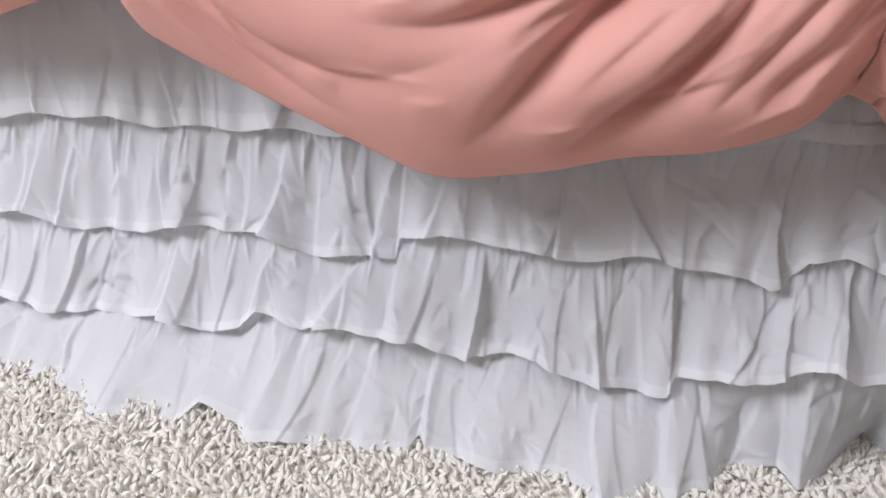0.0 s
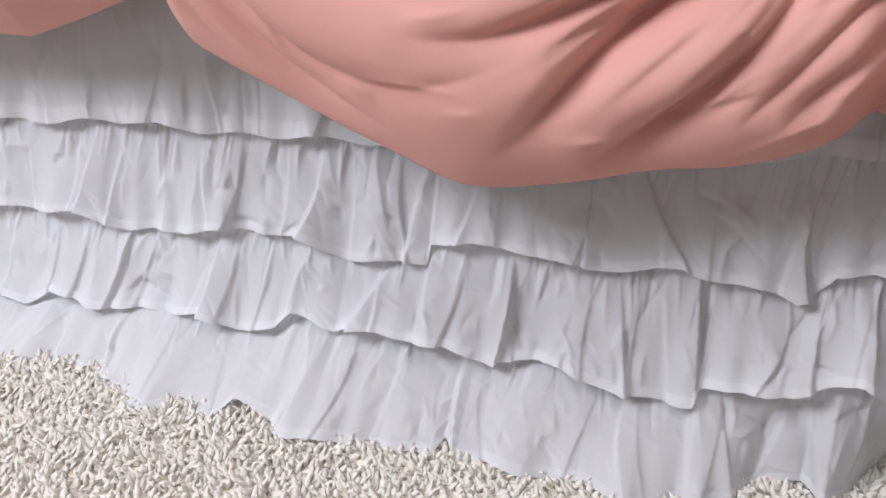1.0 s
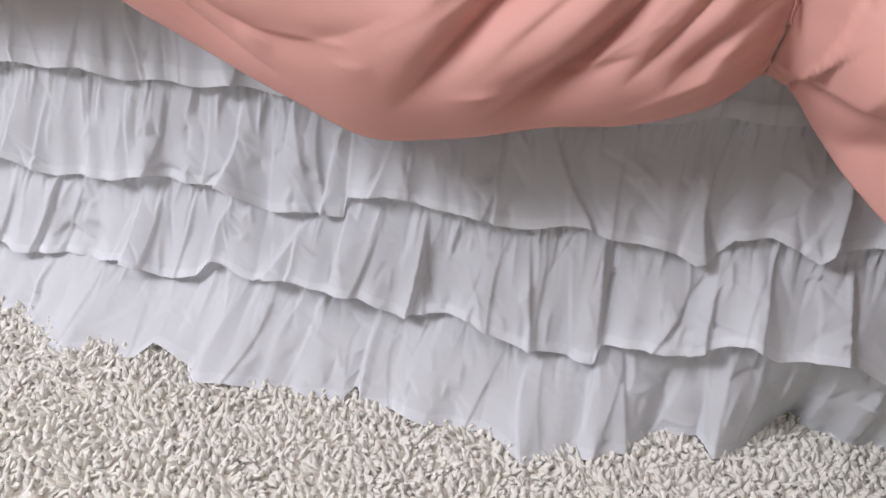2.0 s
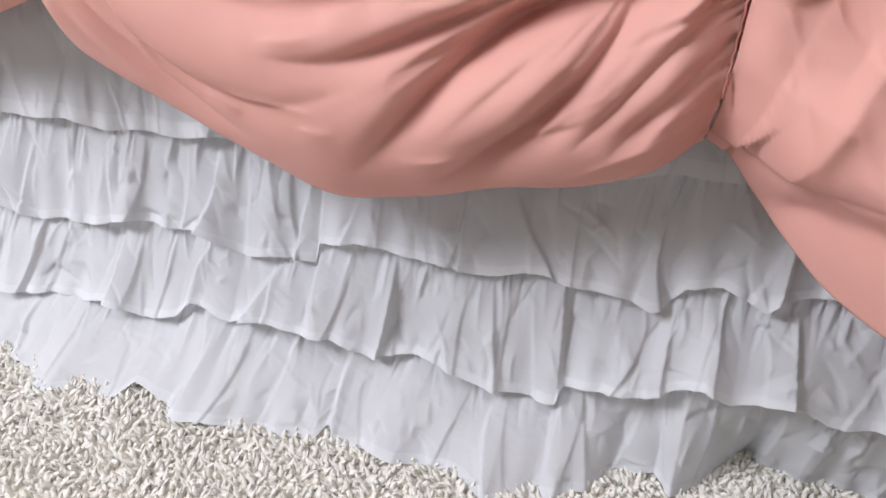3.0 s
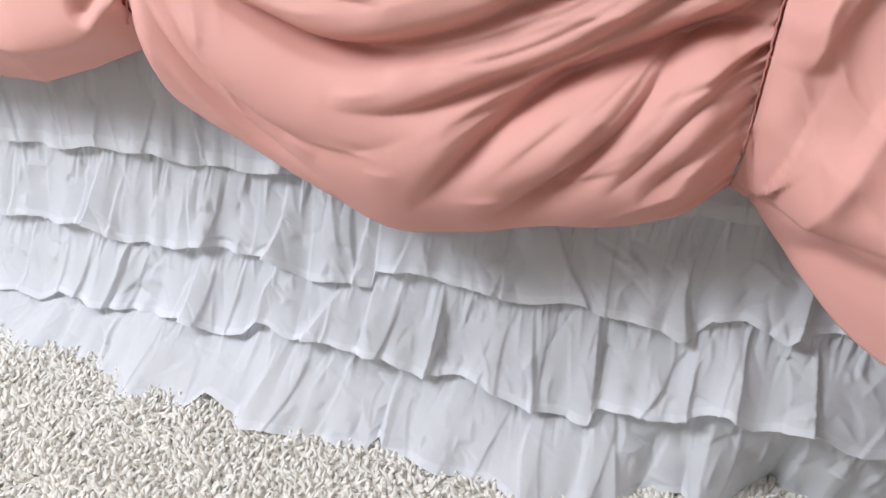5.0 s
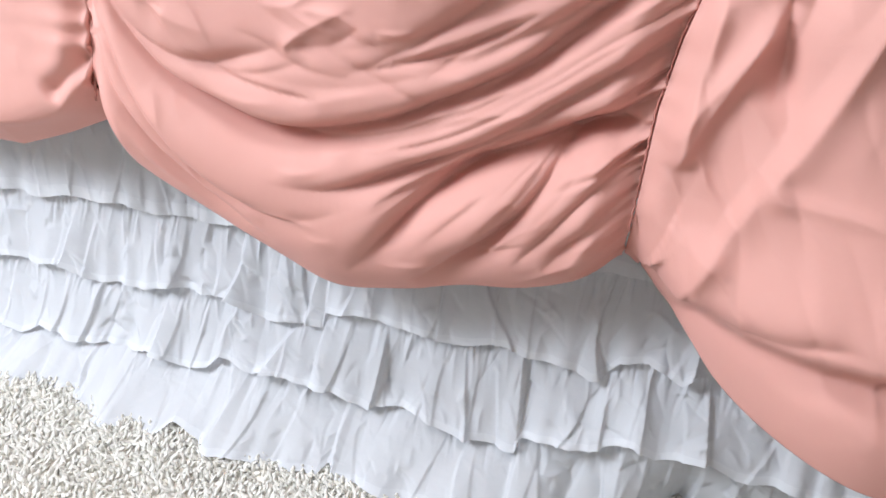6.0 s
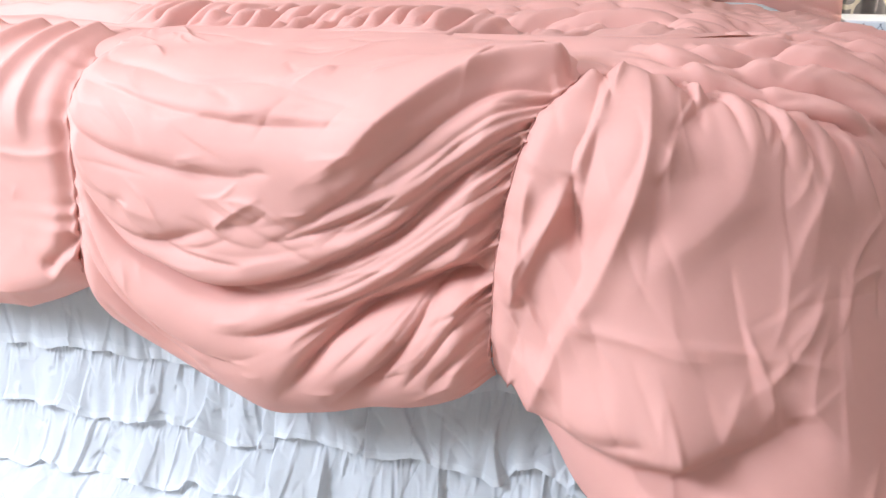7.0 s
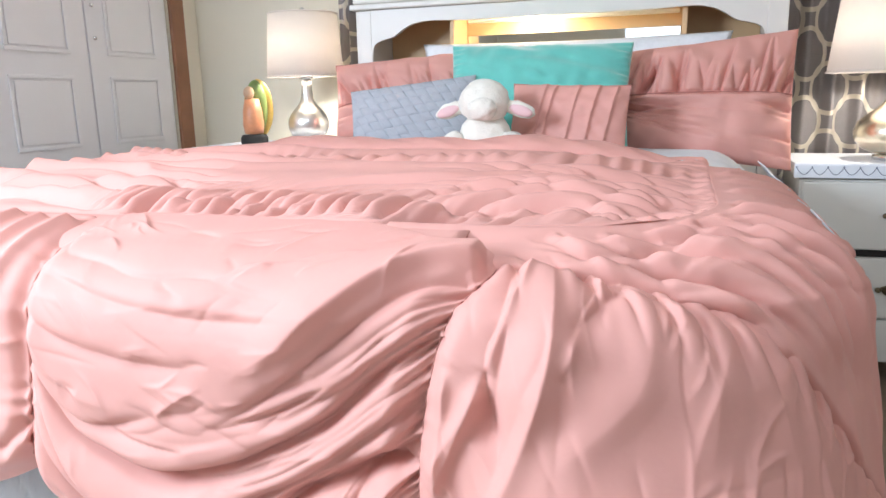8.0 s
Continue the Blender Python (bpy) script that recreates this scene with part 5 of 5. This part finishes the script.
BODY = [(0.001, 0.020), (0.050, 0.022), (0.074, 0.036), (0.088, 0.062), (0.091, 0.090), (0.083, 0.120), (0.062, 0.148), (0.040, 0.170), (0.028, 0.195), (0.024, 0.235), (0.023, 0.285)]
table_lamp((-1.065, 2.72, 0.846), mercury, BODY, (0.168, 0.150, 0.295, 0.560), "silver mercury glass table lamp with an ivory drum shade")
BODY_B = [(0.001, 0.020), (0.065, 0.022), (0.105, 0.036), (0.130, 0.066), (0.136, 0.098), (0.124, 0.130), (0.096, 0.156), (0.066, 0.178), (0.044, 0.205), (0.032, 0.240), (0.028, 0.285)]
table_lamp((1.245, 2.66, 0.793), gold_glass, BODY_B, (0.235, 0.205, 0.300, 0.580), "gold mercury glass table lamp with an ivory shade, lit")

# ---- curtains, door ----


def curtain(x0, x1, y, z0, z1, seed, label):
    rng = np.random.default_rng(seed)
    V, U = np.meshgrid(np.linspace(0, 1, 40), np.linspace(0, 1, 160), indexing="ij")
    X = x0 + (x1 - x0) * U
    waves = max(2, (x1 - x0) / 0.11)
    Y = y + 0.028 * np.sin(U * waves * 2 * math.pi + 1.2 * np.sin(U * 7 + seed)) + 0.008 * np.sin(U * waves * 4.3 * math.pi + V * 2)
    Z = z1 + (z0 - z1) * V
    ob = thing("curtain", (0, 0, 0), label, "curtain", "curtains behind the headboard")
    mesh = grid_mesh("drape", X, Y, Z, curtain_cloth, ob, solid=0.003)
    uv = mesh.data.uv_layers.new(name="UVMap")
    flat = np.stack([(X - x0) * 1.25, Z], -1).reshape(-1, 2)
    idx = np.zeros(len(mesh.data.loops), dtype=np.int32)
    mesh.data.loops.foreach_get("vertex_index", idx)
    uv.data.foreach_set("uv", flat[idx].astype(np.float32).ravel())
    rod = part("rod", tube(bmesh.new(), [(x0 - 0.05, y, z1 + 0.01), (x1 + 0.05, y, z1 + 0.01)], 0.010, 12), chrome, ob)
    return ob


curtain(-1.02, -0.845, 2.985, 0.06, 2.15, 3, "grey trellis-patterned curtain beside the headboard")
curtain(0.90, 1.75, 2.985, 0.06, 2.15, 5, "grey trellis-patterned curtain hanging in folds behind the lamp")

closet = thing("closet_door", (X0 - 0.02, 0, 0), "white bifold closet door with raised panels, closed", "door", kind="structure")
for y0 in (1.29, 1.80, 2.315):
    y1 = y0 + 0.505
    leaf = box_part("leaf", (-0.017, 0.014, y0, y1, 0.005, 2.045), door_paint, closet, 0.002)
    for z0, z1 in ((0.18, 0.72), (0.864, 1.158), (1.245, 1.92)):
        bm = bmesh.new()
        a, b = y0 + 0.097, y1 - 0.097
        box(bm, 0.0142, 0.022, a, b, z0, z0 + 0.016, 0.003)
        box(bm, 0.0142, 0.022, a, b, z1 - 0.016, z1, 0.003)
        box(bm, 0.0142, 0.022, a, a + 0.016, z0 + 0.017, z1 - 0.017, 0.003)
        box(bm, 0.0142, 0.022, b - 0.016, b, z0 + 0.017, z1 - 0.017, 0.003)
        part("panel_moulding", bm, door_paint, leaf, smooth=False)
        box_part("raised_panel", (0.0145, 0.020, a + 0.022, b - 0.022, z0 + 0.022, z1 - 0.022), door_paint, leaf, 0.004)
bm = bmesh.new()
for z in (1.315, 1.45):
    bmesh.ops.create_icosphere(bm, subdivisions=2, radius=0.009, matrix=Matrix.Translation((0.022, 2.345, z)))
part("knob", bm, chrome, closet)
for name, dims in (("trim", (X0 + 0.001, X0 + 0.022, 2.832, 2.928, -0.01, 2.13)), ("trim", (X0 + 0.001, X0 + 0.022, 1.17, 1.285, -0.01, 2.13)), ("trim", (X0 + 0.001, X0 + 0.022, 1.286, 2.824, 2.05, 2.13))):
    tagged(box_part(name, dims, oak_trim, None, 0.005), "stained brown wood casing round the closet doorway", "trim", kind="structure")
closet_back = box_part("closet_wall", (X0 - 0.62, X0 - 0.60, 1.1, 2.95, -0.01, 2.2), wall_mat, None, 0.0)
tagged(closet_back, "plain wall at the back of the closet", "wall", kind="structure")


def window(name, m, w, h, label):
    ob = thing(name, (0, 0, 0), label, "window", kind="structure")
    ob.matrix_basis = m
    t = 0.05
    for nm, dims in (("stile", (-w / 2, -w / 2 + t, -0.03, 0.03, 0, h)), ("stile", (w / 2 - t, w / 2, -0.03, 0.03, 0, h)), ("rail", (-w / 2 + t, w / 2 - t, -0.03, 0.03, 0, t)), ("rail", (-w / 2 + t, w / 2 - t, -0.03, 0.03, h - t, h))):
        box_part(nm, dims, door_paint, ob, 0.003)
    return ob


window("window_1", pose(X0 - 0.09, -0.55, 1.10, 0, 0, 90), 1.85, 1.26, "white framed window in the side wall")
# unseen rear window, made up for the frontal fill
window("fill_window_rear", pose(0.6, Y0 - 0.09, 1.1, 0, 0, 0), 1.6, 1.2, "added white framed window out of view in the far wall, for fill light")
# unseen high window, made up for the east fill
window("fill_window_east", pose(X1 + 0.09, -0.30, 1.40, 0, 0, 90), 1.3, 0.9, "added white framed high window out of view in the far side wall, for fill light")

# invented fixture out of view, to carry the overhead fill
fill_ceiling_light = thing("fill_ceiling_light", (-0.10, 0.10, 2.44), "added ceiling lamp out of view for top light, round white glass dome, lit", "ceiling light")
part("canopy", lathe(bmesh.new(), [(0.001, -0.001), (0.20, -0.002), (0.20, -0.03), (0.19, -0.035), (0.001, -0.036)], 40), chrome, fill_ceiling_light)
part("dome", lathe(bmesh.new(), [(0.185, -0.037), (0.18, -0.06), (0.14, -0.082), (0.07, -0.092), (0.001, -0.094)], 40), glowing("fill_dome_glow", (0.96, 0.97, 1.0), 4.0), fill_ceiling_light, "glowing white glass dome of the added ceiling lamp")
